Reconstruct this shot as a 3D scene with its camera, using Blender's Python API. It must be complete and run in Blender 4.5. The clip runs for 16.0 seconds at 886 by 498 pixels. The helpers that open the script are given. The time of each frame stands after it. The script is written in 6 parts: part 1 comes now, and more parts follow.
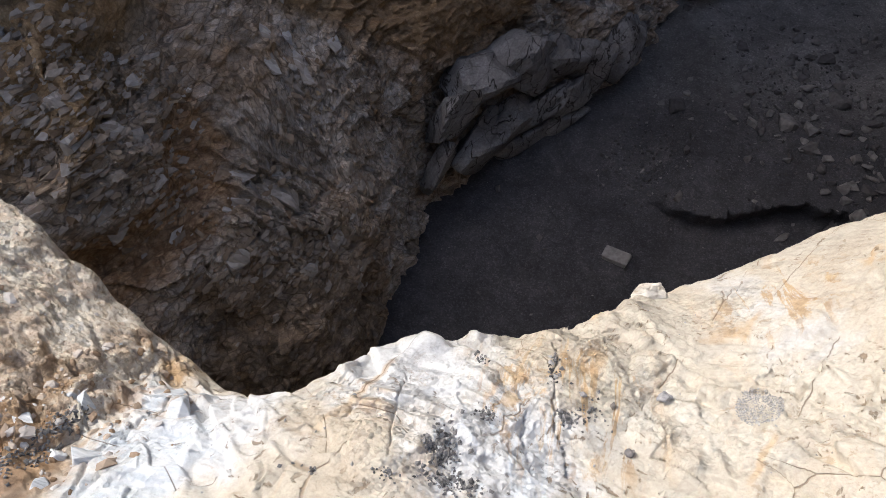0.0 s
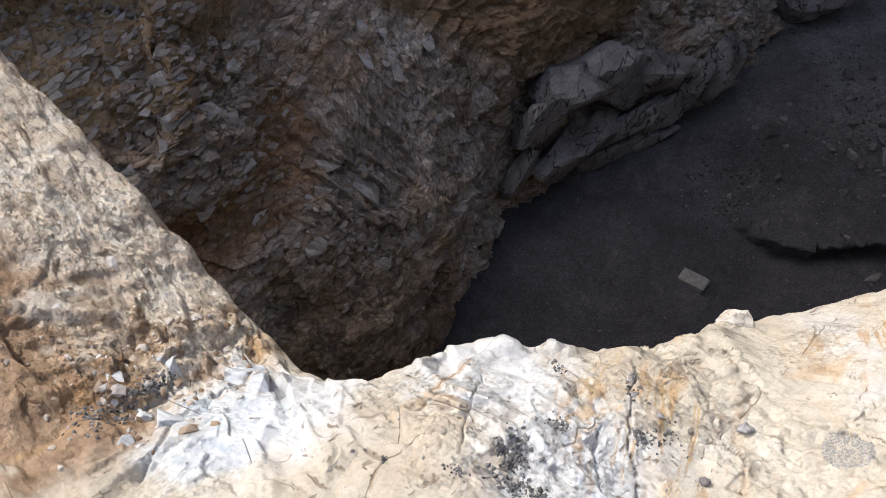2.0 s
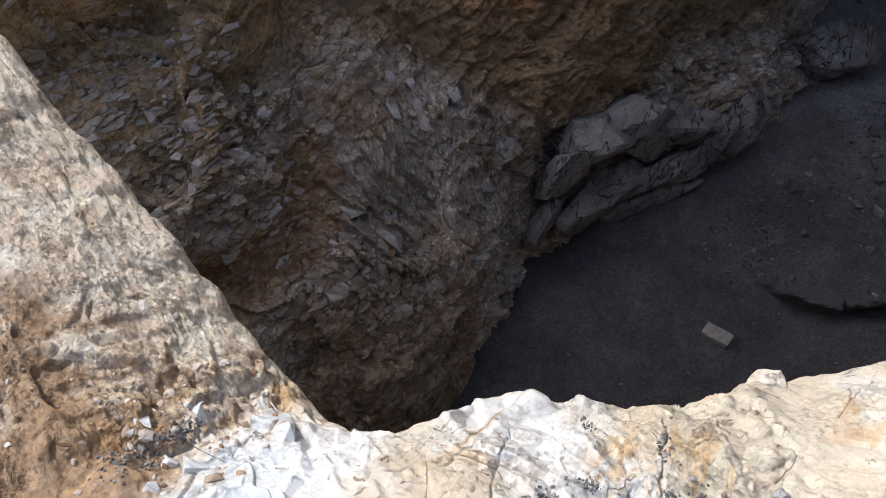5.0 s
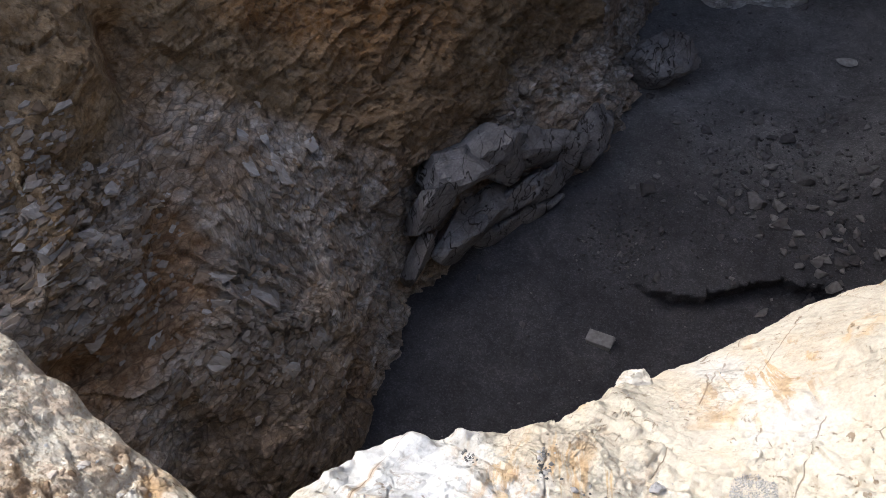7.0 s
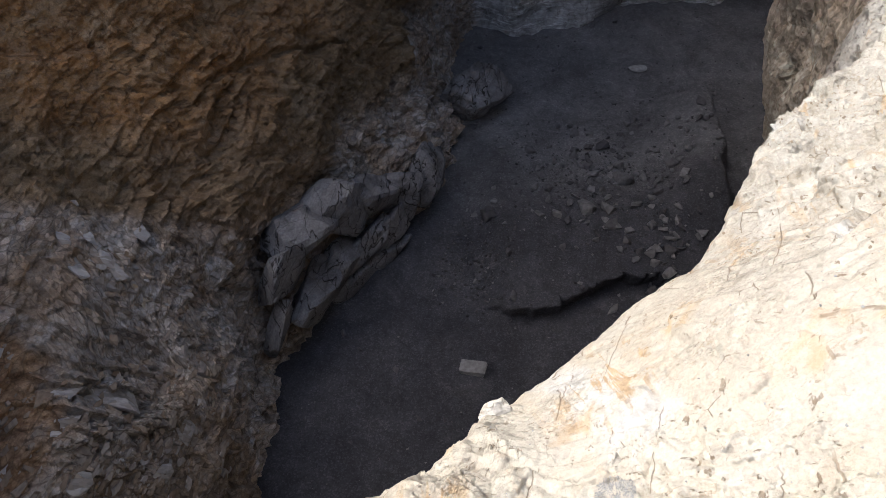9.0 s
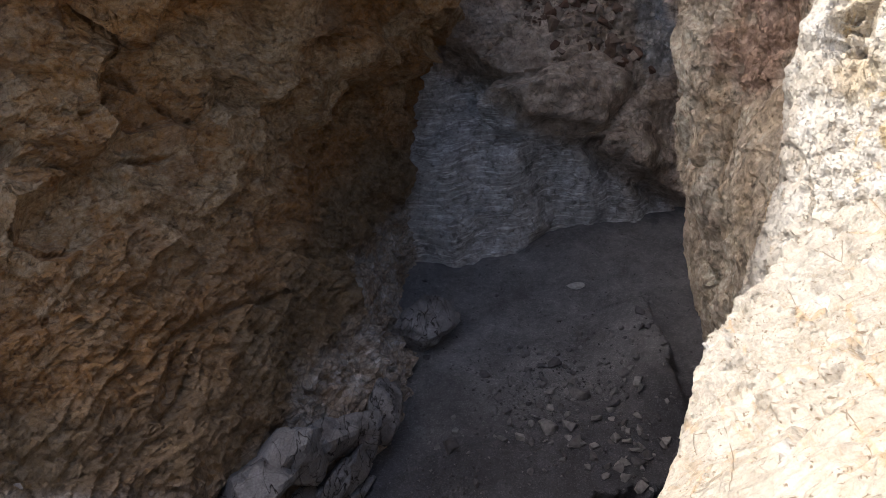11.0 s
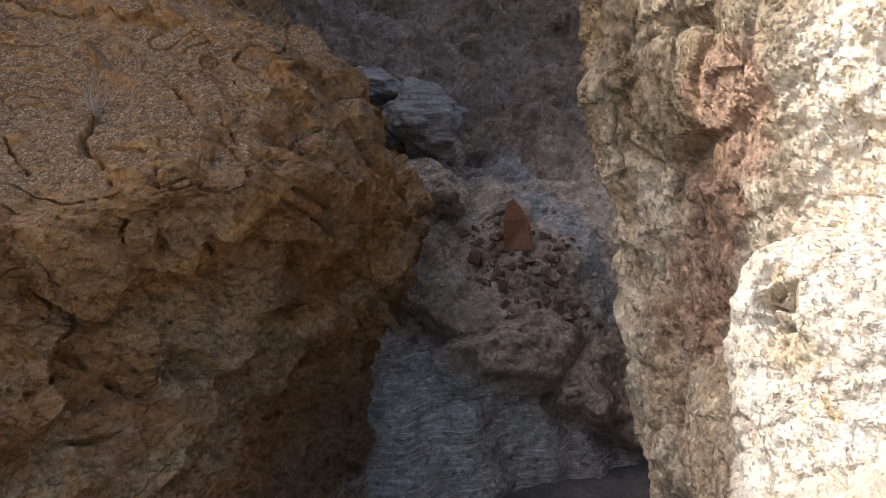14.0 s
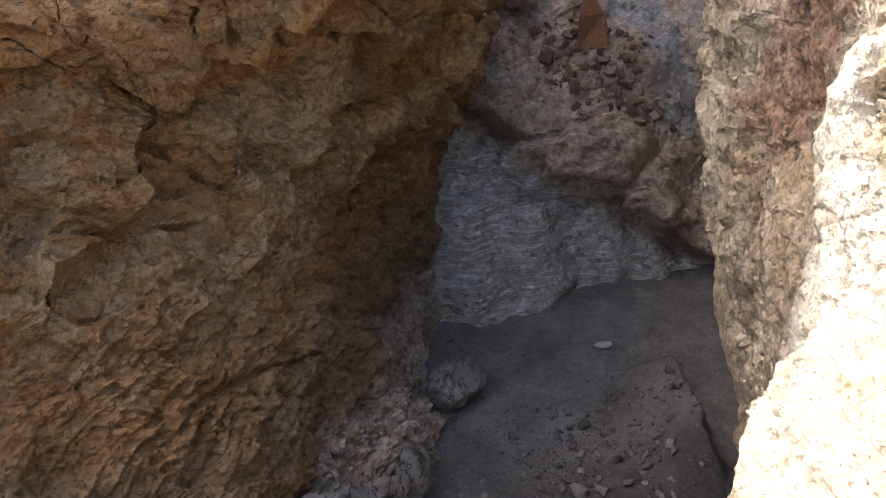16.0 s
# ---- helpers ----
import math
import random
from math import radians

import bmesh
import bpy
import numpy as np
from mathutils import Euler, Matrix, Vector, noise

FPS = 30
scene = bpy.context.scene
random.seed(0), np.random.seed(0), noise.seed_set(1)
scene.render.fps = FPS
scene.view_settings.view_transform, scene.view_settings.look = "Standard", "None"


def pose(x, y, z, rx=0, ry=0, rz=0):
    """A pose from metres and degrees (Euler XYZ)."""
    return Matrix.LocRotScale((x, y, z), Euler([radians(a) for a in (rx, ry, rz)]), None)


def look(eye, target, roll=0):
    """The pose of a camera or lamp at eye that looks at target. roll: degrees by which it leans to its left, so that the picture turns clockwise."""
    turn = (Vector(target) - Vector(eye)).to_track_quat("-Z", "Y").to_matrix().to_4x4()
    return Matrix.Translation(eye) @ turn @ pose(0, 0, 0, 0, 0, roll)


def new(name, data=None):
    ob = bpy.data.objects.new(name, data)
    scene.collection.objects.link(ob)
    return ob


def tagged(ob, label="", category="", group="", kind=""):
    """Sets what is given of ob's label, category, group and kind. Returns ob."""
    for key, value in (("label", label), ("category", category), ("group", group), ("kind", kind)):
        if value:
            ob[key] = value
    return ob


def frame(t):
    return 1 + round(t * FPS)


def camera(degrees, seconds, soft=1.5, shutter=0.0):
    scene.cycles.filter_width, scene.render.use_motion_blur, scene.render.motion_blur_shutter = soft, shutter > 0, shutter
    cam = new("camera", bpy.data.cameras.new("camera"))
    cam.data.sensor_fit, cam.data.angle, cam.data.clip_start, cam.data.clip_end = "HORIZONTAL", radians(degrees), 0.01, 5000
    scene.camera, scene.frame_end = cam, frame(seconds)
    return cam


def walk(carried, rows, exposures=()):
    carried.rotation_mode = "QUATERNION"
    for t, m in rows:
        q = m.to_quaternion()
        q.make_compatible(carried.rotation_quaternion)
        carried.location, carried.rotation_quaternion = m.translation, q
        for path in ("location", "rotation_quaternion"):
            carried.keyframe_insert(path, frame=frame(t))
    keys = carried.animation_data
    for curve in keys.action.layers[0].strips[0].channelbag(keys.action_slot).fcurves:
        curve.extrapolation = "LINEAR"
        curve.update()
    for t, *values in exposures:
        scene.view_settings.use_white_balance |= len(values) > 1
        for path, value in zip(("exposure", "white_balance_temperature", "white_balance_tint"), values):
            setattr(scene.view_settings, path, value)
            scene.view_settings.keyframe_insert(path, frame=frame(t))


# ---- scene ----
cam = camera(62.44, 16.0, soft=0.6)
PATH = [
    (0, pose(0.000, -0.003, 8.999, 29.99, 0.00, 12.69)),
    (0.5, pose(-0.016, -0.011, 8.998, 30.23, -0.18, 13.99)),
    (1, pose(-0.030, -0.019, 9.002, 31.47, 0.38, 16.49)),
    (1.5, pose(-0.046, -0.030, 9.004, 32.21, 1.07, 18.93)),
    (2, pose(-0.047, -0.025, 8.996, 30.43, 1.98, 20.09)),
    (2.5, pose(-0.031, -0.008, 8.995, 30.14, 1.34, 18.45)),
    (3, pose(-0.017, 0.004, 8.994, 30.23, 0.70, 15.83)),
    (3.5, pose(-0.026, -0.007, 8.998, 30.98, 1.07, 16.47)),
    (4, pose(-0.066, -0.029, 9.001, 32.14, 2.66, 20.59)),
    (4.2, pose(-0.083, -0.029, 8.998, 32.55, 2.86, 22.19)),
    (6.3, pose(-0.074, -0.013, 9.024, 36.59, 1.64, 18.57)),
    (6.5, pose(-0.050, -0.010, 9.024, 36.56, 1.10, 15.89)),
    (7, pose(0.004, 0.011, 9.023, 36.97, 0.28, 9.69)),
    (7.5, pose(0.047, 0.030, 9.019, 37.11, -0.56, 4.17)),
    (8, pose(0.092, 0.046, 9.020, 37.93, -0.61, 0.46)),
    (8.2, pose(0.106, 0.049, 9.024, 38.23, -0.87, -1.21)),
    (10.3, pose(0.070, -0.008, 9.256, 50.34, 0.59, -10.50)),
    (10.5, pose(0.076, -0.005, 9.272, 52.63, 0.97, -11.33)),
    (11, pose(0.084, -0.009, 9.310, 58.00, 1.05, -12.48)),
    (11.5, pose(0.088, -0.004, 9.347, 62.13, 0.39, -13.85)),
    (12, pose(0.088, -0.004, 9.374, 63.99, 0.83, -14.59)),
    (12.5, pose(0.100, 0.011, 9.402, 66.02, 0.98, -14.49)),
    (13, pose(0.123, 0.026, 9.444, 71.65, 0.13, -15.53)),
    (13.5, pose(0.108, 0.029, 9.503, 75.44, -0.26, -15.87)),
    (14, pose(0.115, 0.038, 9.548, 77.23, 1.45, -16.21)),
    (14.5, pose(0.101, 0.038, 9.555, 78.10, 1.47, -15.72)),
    (15, pose(0.092, 0.047, 9.563, 78.26, 1.36, -17.04)),
    (15.5, pose(0.022, 0.020, 9.555, 73.64, 1.80, -15.50)),
    (16, pose(-0.015, 0.009, 9.394, 62.47, 2.31, -11.35)),
]
walk(cam, PATH, [(0, 0.47, 6150, 10), (4.2, 0.47, 6150, 10), (7, 0.68, 6000, 9), (8.2, 0.68, 6000, 9), (10.5, 0.7, 6150, 10), (11, 0.88, 6350, 11), (11.5, 0.96, 6450, 11), (12.5, 1.05, 6500, 10), (13.5, 1.05, 6650, 11), (15, 1.12, 6650, 11), (16, 1.42, 6800, 12)])

# ---- light ----
SUN_DIR = Vector((-0.622, 0.248, 0.743)).normalized()
world = bpy.data.worlds.new("sky")
scene.world = world
world.use_nodes = True
wn = world.node_tree.nodes
sky = wn.new("ShaderNodeTexSky")
sky.sky_type = "NISHITA"
sky.sun_disc = False
sky.dust_density, sky.ozone_density = 5.0, 0.3
sky.sun_elevation = math.asin(SUN_DIR.z)
sky.sun_rotation = math.atan2(SUN_DIR.x, SUN_DIR.y)
world.node_tree.links.new(sky.outputs[0], wn["Background"].inputs[0])
wn["Background"].inputs[1].default_value = 0.15
sun_data = bpy.data.lights.new("sun", "SUN")
sun_data.energy = 2.5
sun_data.angle = radians(0.55)
sun_data.color = (1.0, 0.97, 0.92)
sun = new("sun", sun_data)
sun.matrix_world = look(SUN_DIR * 60, (0, 0, 0))


# ---- noise ----
def lattice(ix, iy, iz, seed):
    """A 32-bit hash of each lattice point."""
    n = ix * np.uint32(374761393) + iy * np.uint32(668265263) + iz * np.uint32(2246822519) + np.uint32(seed * 97 + 13)
    n = (n ^ (n >> np.uint32(13))) * np.uint32(1274126177)
    n = (n ^ (n >> np.uint32(16))) * np.uint32(2654435761)
    return n ^ (n >> np.uint32(15))


def unit(n):
    return (n & np.uint32(0xFFFF)).astype(np.float32) / np.float32(65535)


def cells(p):
    i = np.floor(p)
    return i.astype(np.int64).astype(np.uint32), (p - i).astype(np.float32)


def value_noise(p, seed=0):
    """Smooth noise in -1..1 at each row of p."""
    i, f = cells(p)
    f = f * f * f * (f * (f * 6 - 15) + 10)
    out = 0
    for a in (0, 1):
        for b in (0, 1):
            for c in (0, 1):
                w = (f[:, 0] if a else 1 - f[:, 0]) * (f[:, 1] if b else 1 - f[:, 1]) * (f[:, 2] if c else 1 - f[:, 2])
                out = out + w * unit(lattice(i[:, 0] + np.uint32(a), i[:, 1] + np.uint32(b), i[:, 2] + np.uint32(c), seed))
    return out * 2 - 1


def fractal(p, octaves=4, seed=0, gain=0.5):
    out, amp = 0, 1.0
    for k in range(octaves):
        out = out + amp * value_noise(p * 2.0 ** k + 17.3 * k, seed + k)
        amp *= gain
    return out


def facets(p, seed=0, tilt=1.5, soft=0.16):
    """Blocky relief: each cell of a jittered lattice is a tilted plane of its own height; also the distance to the joint."""
    i, f = cells(p - 0.5)
    best = np.full(len(p), 9e9, np.float32)
    second = best.copy()
    val, val2 = np.zeros(len(p), np.float32), np.zeros(len(p), np.float32)
    for a in (0, 1):
        for b in (0, 1):
            for c in (0, 1):
                h = lattice(i[:, 0] + np.uint32(a), i[:, 1] + np.uint32(b), i[:, 2] + np.uint32(c), seed)
                r = [unit(h), unit(h >> np.uint32(8)), unit(h >> np.uint32(16))]
                d = [f[:, k] + 0.5 - (a, b, c)[k] - (0.15 + 0.7 * r[k]) for k in range(3)]
                dist = d[0] ** 2 + d[1] ** 2 + d[2] ** 2
                h2 = h * np.uint32(2654435761)
                t = [unit(h2) - 0.5, unit(h2 >> np.uint32(8)) - 0.5, unit(h2 >> np.uint32(16)) - 0.5, unit(h * np.uint32(40503)) - 0.5]
                v = t[0] * 1.3 + tilt * (t[1] * d[0] + t[2] * d[1] + t[3] * d[2])
                near = dist < best
                nearer = dist < second
                val2 = np.where(near, val, np.where(nearer, v, val2))
                second = np.where(near, best, np.where(nearer, dist, second))
                val = np.where(near, v, val)
                best = np.where(near, dist, best)
    gap = np.sqrt(second) - np.sqrt(best)
    w = 0.5 + 0.5 * np.clip(gap / soft, 0, 1)
    return val * w + val2 * (1 - w), gap


def strata(s, seed=0):
    """Steps of uneven layers along s."""
    i, f = cells(np.stack([s, 0 * s, 0 * s], 1))
    a = unit(lattice(i[:, 0], i[:, 1], i[:, 2], seed))
    b = unit(lattice(i[:, 0] + np.uint32(1), i[:, 1], i[:, 2], seed))
    w = np.clip((f[:, 0] - 0.78) / 0.22, 0, 1)
    return a * (1 - w) + b * w - 0.5


def shingles(rows, along, seed=0, soft=0.2):
    """Overlapping plates: rows counts the courses upwards, along the plates in a course; the lower edge stands proud."""
    def course(i, f):
        start = 9 * unit(lattice(i, 0 * i, 0 * i, seed + 1))
        j, e = cells(np.stack([along + start, 0 * rows, 0 * rows], 1))
        w = np.clip((e[:, 0] - 0.85) / 0.15, 0, 1)
        h = unit(lattice(i, j[:, 0], 0 * i, seed)) * (1 - w) + unit(lattice(i, j[:, 0] + np.uint32(1), 0 * i, seed)) * w
        return (1 - f) * (0.4 + 0.9 * h) + 0.9 * (h - 0.5)
    i, f = cells(np.stack([rows, 0 * rows, 0 * rows], 1))
    i, f = i[:, 0], f[:, 0]
    w = np.clip((f - 1 + soft) / soft, 0, 1)
    return course(i, f) * (1 - w) + course(i + np.uint32(1), f - 1) * w


def seams(p, seed, width):
    """1 along thin wandering lines, 0 elsewhere."""
    n = np.abs(fractal(p, 3, seed, 0.45))
    return step(n, width, 0.0) * step(fractal(p * 0.6 + 9.0, 2, seed + 5), -0.15, 0.25)


def step(x, a, b):
    t = np.clip((x - a) / (b - a), 0, 1)
    return t * t * (3 - 2 * t)


def turned(p, rx, ry, rz):
    return p @ np.array(Euler((radians(rx), radians(ry), radians(rz))).to_matrix()).T


# ---- surfaces ----
def spline(points, t):
    """Catmull-Rom through the rows of points at t in 0..len-1."""
    points = np.asarray(points, float)
    i = np.clip(np.floor(t).astype(int), 0, len(points) - 2)
    f = (t - i).reshape(-1, *([1] * (points.ndim - 1)))
    last = len(points) - 1
    p0, p1, p2, p3 = points[np.maximum(i - 1, 0)], points[i], points[i + 1], points[np.minimum(i + 2, last)]
    return 0.5 * (2 * p1 + (p2 - p0) * f + (2 * p0 - 5 * p1 + 4 * p2 - p3) * f ** 2 + (3 * p1 - p0 - 3 * p2 + p3) * f ** 3)


def contour_grid(levels, heights, u, v):
    """A surface through plan curves, one at each height, as a (len(v), len(u), 3) grid; u and v run in 0..1."""
    levels = np.asarray(levels, float)
    rows = np.stack([spline(l, u * (levels.shape[1] - 1)) for l in levels])
    v = v * (len(heights) - 1)
    xy = spline(rows, v)
    z = spline(np.asarray(heights, float)[:, None], v)
    return np.concatenate([xy, np.repeat(z[:, None, :], len(u), 1)], 2)


def paced(n, stretches):
    """n values from 0 to 1, closer together where the weight of (place, weight) is higher."""
    x = np.linspace(0, 1, 2000)
    w = np.interp(x, [a for a, _ in stretches], [b for _, b in stretches])
    c = np.cumsum(w)
    return np.interp(np.linspace(0, 1, n), (c - c[0]) / (c[-1] - c[0]), x)


def grid_normals(g):
    du, dv = np.gradient(g, axis=1), np.gradient(g, axis=0)
    n = np.cross(du, dv)
    return n / (np.linalg.norm(n, axis=2, keepdims=True) + 1e-9)


def pushed(g, amount, way=None):
    return g + (grid_normals(g) if way is None else way) * amount.reshape(*g.shape[:2], 1)


def grid_object(name, g, material, smooth=False):
    nv, nu = g.shape[:2]
    k = np.arange(nv * nu).reshape(nv, nu)
    q = np.stack([k[:-1, :-1], k[:-1, 1:], k[1:, 1:], k[1:, :-1]], 2).reshape(-1, 4)
    me = bpy.data.meshes.new(name)
    me.vertices.add(nv * nu)
    me.vertices.foreach_set("co", g.reshape(-1).astype(np.float32))
    me.loops.add(q.size)
    me.loops.foreach_set("vertex_index", q.reshape(-1).astype(np.int32))
    me.polygons.add(len(q))
    me.polygons.foreach_set("loop_start", np.arange(0, q.size, 4, dtype=np.int32))
    me.polygons.foreach_set("use_smooth", np.broadcast_to(smooth, len(q)).copy())
    me.update(calc_edges=True)
    me.materials.append(material)
    return new(name, me)


def part(name, bm, material, parent=None, label=""):
    """Links a bmesh as one mesh object, under its thing where one is given."""
    me = bpy.data.meshes.new(name)
    bm.to_mesh(me)
    bm.free()
    me.materials.append(material)
    ob = new(name, me)
    ob.parent = parent
    return tagged(ob, label) if label else ob


# ---- materials ----
class Nodes:
    """A short way to write a node material."""

    def __init__(self, name):
        self.m = bpy.data.materials.new(name)
        self.m.use_nodes = True
        self.t = self.m.node_tree
        self.b = self.t.nodes["Principled BSDF"]
        self.geo = self.t.nodes.new("ShaderNodeNewGeometry")
        self.pos = self.geo.outputs["Position"]

    def put(self, socket, v):
        if isinstance(v, bpy.types.NodeSocket):
            self.t.links.new(v, socket)
        elif isinstance(v, tuple) and len(v) == 3 and len(socket.default_value) == 4:
            socket.default_value = (*v, 1)
        else:
            socket.default_value = v

    def math(self, op, a, b=0.0, clamp=False):
        n = self.t.nodes.new("ShaderNodeMath")
        n.operation, n.use_clamp = op, clamp
        self.put(n.inputs[0], a), self.put(n.inputs[1], b)
        return n.outputs[0]

    def mapped(self, scale=(1, 1, 1), turn=(0, 0, 0), at=None):
        n = self.t.nodes.new("ShaderNodeMapping")
        self.put(n.inputs["Vector"], at or self.pos)
        n.inputs["Rotation"].default_value = [radians(a) for a in turn]
        n.inputs["Scale"].default_value = scale
        return n.outputs[0]

    def noise(self, scale, detail=4.0, at=None, rough=0.55, warp=0.0):
        n = self.t.nodes.new("ShaderNodeTexNoise")
        n.inputs["Scale"].default_value, n.inputs["Detail"].default_value = scale, detail
        n.inputs["Roughness"].default_value, n.inputs["Distortion"].default_value = rough, warp
        self.put(n.inputs["Vector"], at or self.pos)
        return n.outputs["Fac"]

    def cell(self, scale, at=None):
        n = self.t.nodes.new("ShaderNodeTexVoronoi")
        n.inputs["Scale"].default_value = scale
        self.put(n.inputs["Vector"], at or self.pos)
        sep = self.t.nodes.new("ShaderNodeSeparateColor")
        self.t.links.new(n.outputs["Color"], sep.inputs[0])
        return sep.outputs[0]

    def lines(self, scale, width, at=None, warp=0.6, detail=3.0):
        """0 along thin wandering lines, 1 elsewhere."""
        n = self.math("ABSOLUTE", self.math("SUBTRACT", self.noise(scale, detail, at, 0.5, warp), 0.5))
        return self.span(n, 0.0, width)

    def vec(self, op, a, b, out="Vector"):
        n = self.t.nodes.new("ShaderNodeVectorMath")
        n.operation = op
        self.put(n.inputs[0], a)
        self.put(n.inputs["Scale"] if op == "SCALE" else n.inputs[1], b)
        return n.outputs[out]

    def warped(self, scale, amount, at=None, detail=3.0):
        """The place, shaken by noise, so that joints wander."""
        at = at or self.pos
        n = self.t.nodes.new("ShaderNodeTexNoise")
        n.inputs["Scale"].default_value, n.inputs["Detail"].default_value = scale, detail
        self.put(n.inputs["Vector"], at)
        return self.vec("ADD", at, self.vec("SCALE", self.vec("SUBTRACT", n.outputs["Color"], (0.5, 0.5, 0.5)), amount))

    def along(self, way, stretch, at=None):
        """The place, squeezed along a direction, so that patterns run along it."""
        at = at or self.pos
        way = Vector(way).normalized()
        amount = self.math("MULTIPLY", self.vec("DOT_PRODUCT", at, tuple(way), "Value"), 1.0 / stretch - 1.0)
        return self.vec("ADD", at, self.vec("SCALE", tuple(way), amount))

    def shards(self, scale, at=None, tilt=1.2, lift=0.4):
        """Broken faces: the height, in metres, of cells that each lean their own way, and a number for each cell."""
        at = at or self.pos
        n = self.t.nodes.new("ShaderNodeTexVoronoi")
        n.inputs["Scale"].default_value = scale
        self.put(n.inputs["Vector"], at)
        c = self.vec("SUBTRACT", n.outputs["Color"], (0.5, 0.5, 0.5))
        lean = self.math("MULTIPLY", self.vec("DOT_PRODUCT", self.vec("SUBTRACT", at, n.outputs["Position"]), c, "Value"), tilt)
        sep = self.t.nodes.new("ShaderNodeSeparateColor")
        self.t.links.new(n.outputs["Color"], sep.inputs[0])
        return self.math("ADD", lean, self.math("MULTIPLY", sep.outputs[1], lift / scale)), sep.outputs[2]

    def cracks(self, scale, width, at=None):
        """0 along the joints of cells, 1 elsewhere; the width in metres."""
        n = self.t.nodes.new("ShaderNodeTexVoronoi")
        n.feature = "DISTANCE_TO_EDGE"
        n.inputs["Scale"].default_value = scale
        self.put(n.inputs["Vector"], at or self.pos)
        return self.span(n.outputs["Distance"], 0.15 * width * scale, width * scale)

    def gap(self, scale, at, width):
        """1 in the uneven gaps between broken faces, 0 on them; the width as a share of a face."""
        n = self.t.nodes.new("ShaderNodeTexVoronoi")
        n.feature = "DISTANCE_TO_EDGE"
        n.inputs["Scale"].default_value = scale
        self.put(n.inputs["Vector"], at)
        shift = self.math("MULTIPLY", self.math("SUBTRACT", self.noise(0.7 * scale, 3), 0.47), 2.4 * width)
        return self.span(self.math("ADD", n.outputs["Distance"], shift), 0.0, width, 1.0, 0.0)

    def dashes(self, scale, way, stretch, sparse=0.62):
        """1 in short thin hollows that run one way, 0 elsewhere."""
        return self.span(self.noise(scale, 5, self.along(way, stretch), 0.6, 0.3), sparse, sparse + 0.045)

    def add(self, *terms):
        out = terms[0]
        for x in terms[1:]:
            out = self.math("ADD", out, x)
        return out

    def axis(self, k):
        n = self.t.nodes.new("ShaderNodeSeparateXYZ")
        self.t.links.new(self.pos, n.inputs[0])
        return n.outputs[k]

    def span(self, v, a, b, lo=0.0, hi=1.0):
        n = self.t.nodes.new("ShaderNodeMapRange")
        n.interpolation_type = "SMOOTHSTEP"
        self.put(n.inputs[0], v)
        for k, x in zip(range(1, 5), (a, b, lo, hi)):
            n.inputs[k].default_value = x
        return n.outputs[0]

    def near(self, x, y, z, r0, r1):
        """1 within r0 of a place, falling to 0 at r1."""
        n = self.t.nodes.new("ShaderNodeVectorMath")
        n.operation = "DISTANCE"
        self.t.links.new(self.pos, n.inputs[0])
        n.inputs[1].default_value = (x, y, z)
        wob = self.math("MULTIPLY", self.math("SUBTRACT", self.noise(3.0 / r1, 4), 0.5), r1 * 1.1)
        return self.span(self.math("ADD", n.outputs["Value"], wob), r0, r1, 1.0, 0.0)

    def near_any(self, places, r0, r1):
        """1 within r0 of any of the places, falling to 0 at r1."""
        best = None
        for c in places:
            d = self.vec("DISTANCE", self.pos, c, "Value")
            best = d if best is None else self.math("MINIMUM", best, d)
        wob = self.math("MULTIPLY", self.math("SUBTRACT", self.noise(2.4 / r1, 4), 0.5), r1 * 1.1)
        return self.span(self.math("ADD", best, wob), r0, r1, 1.0, 0.0)

    def ramp(self, v, *stops):
        n = self.t.nodes.new("ShaderNodeValToRGB")
        self.put(n.inputs[0], v)
        e = n.color_ramp.elements
        while len(e) < len(stops):
            e.new(0.5)
        for k, (p, c) in enumerate(stops):
            e[k].position, e[k].color = p, (*c, 1)
        return n.outputs[0]

    def mix(self, f, a, b, blend="MIX"):
        n = self.t.nodes.new("ShaderNodeMix")
        n.data_type, n.blend_type = "RGBA", blend
        self.put(n.inputs[0], f), self.put(n.inputs[6], a), self.put(n.inputs[7], b)
        return n.outputs[2]

    def random(self):
        return self.t.nodes.new("ShaderNodeObjectInfo").outputs["Random"]

    def island(self):
        return self.geo.outputs["Random Per Island"]

    def done(self, colour, height=None, depth=0.02, rough=0.9, gloss=0.3):
        self.put(self.b.inputs["Base Color"], colour)
        self.put(self.b.inputs["Roughness"], rough)
        self.b.inputs["Specular IOR Level"].default_value = gloss
        if height is not None:
            n = self.t.nodes.new("ShaderNodeBump")
            n.inputs["Strength"].default_value, n.inputs["Distance"].default_value = 1.0, depth
            self.put(n.inputs["Height"], height)
            self.t.links.new(n.outputs[0], self.b.inputs["Normal"])
        return self.m


GULLY = [(-4.35, 5.7, 4.4), (-4.3, 5.35, 4.1), (-4.18, 5.04, 3.65), (-4.05, 4.78, 3.5), (-3.92, 4.51, 3.3), (-3.72, 4.2, 3.2), (-3.54, 3.94, 3.12), (-3.38, 3.7, 3.05), (-3.3, 3.45, 2.98), (-3.36, 3.2, 2.92), (-3.46, 2.98, 2.9), (-3.65, 2.65, 2.92), (-3.85, 2.38, 3.0)]


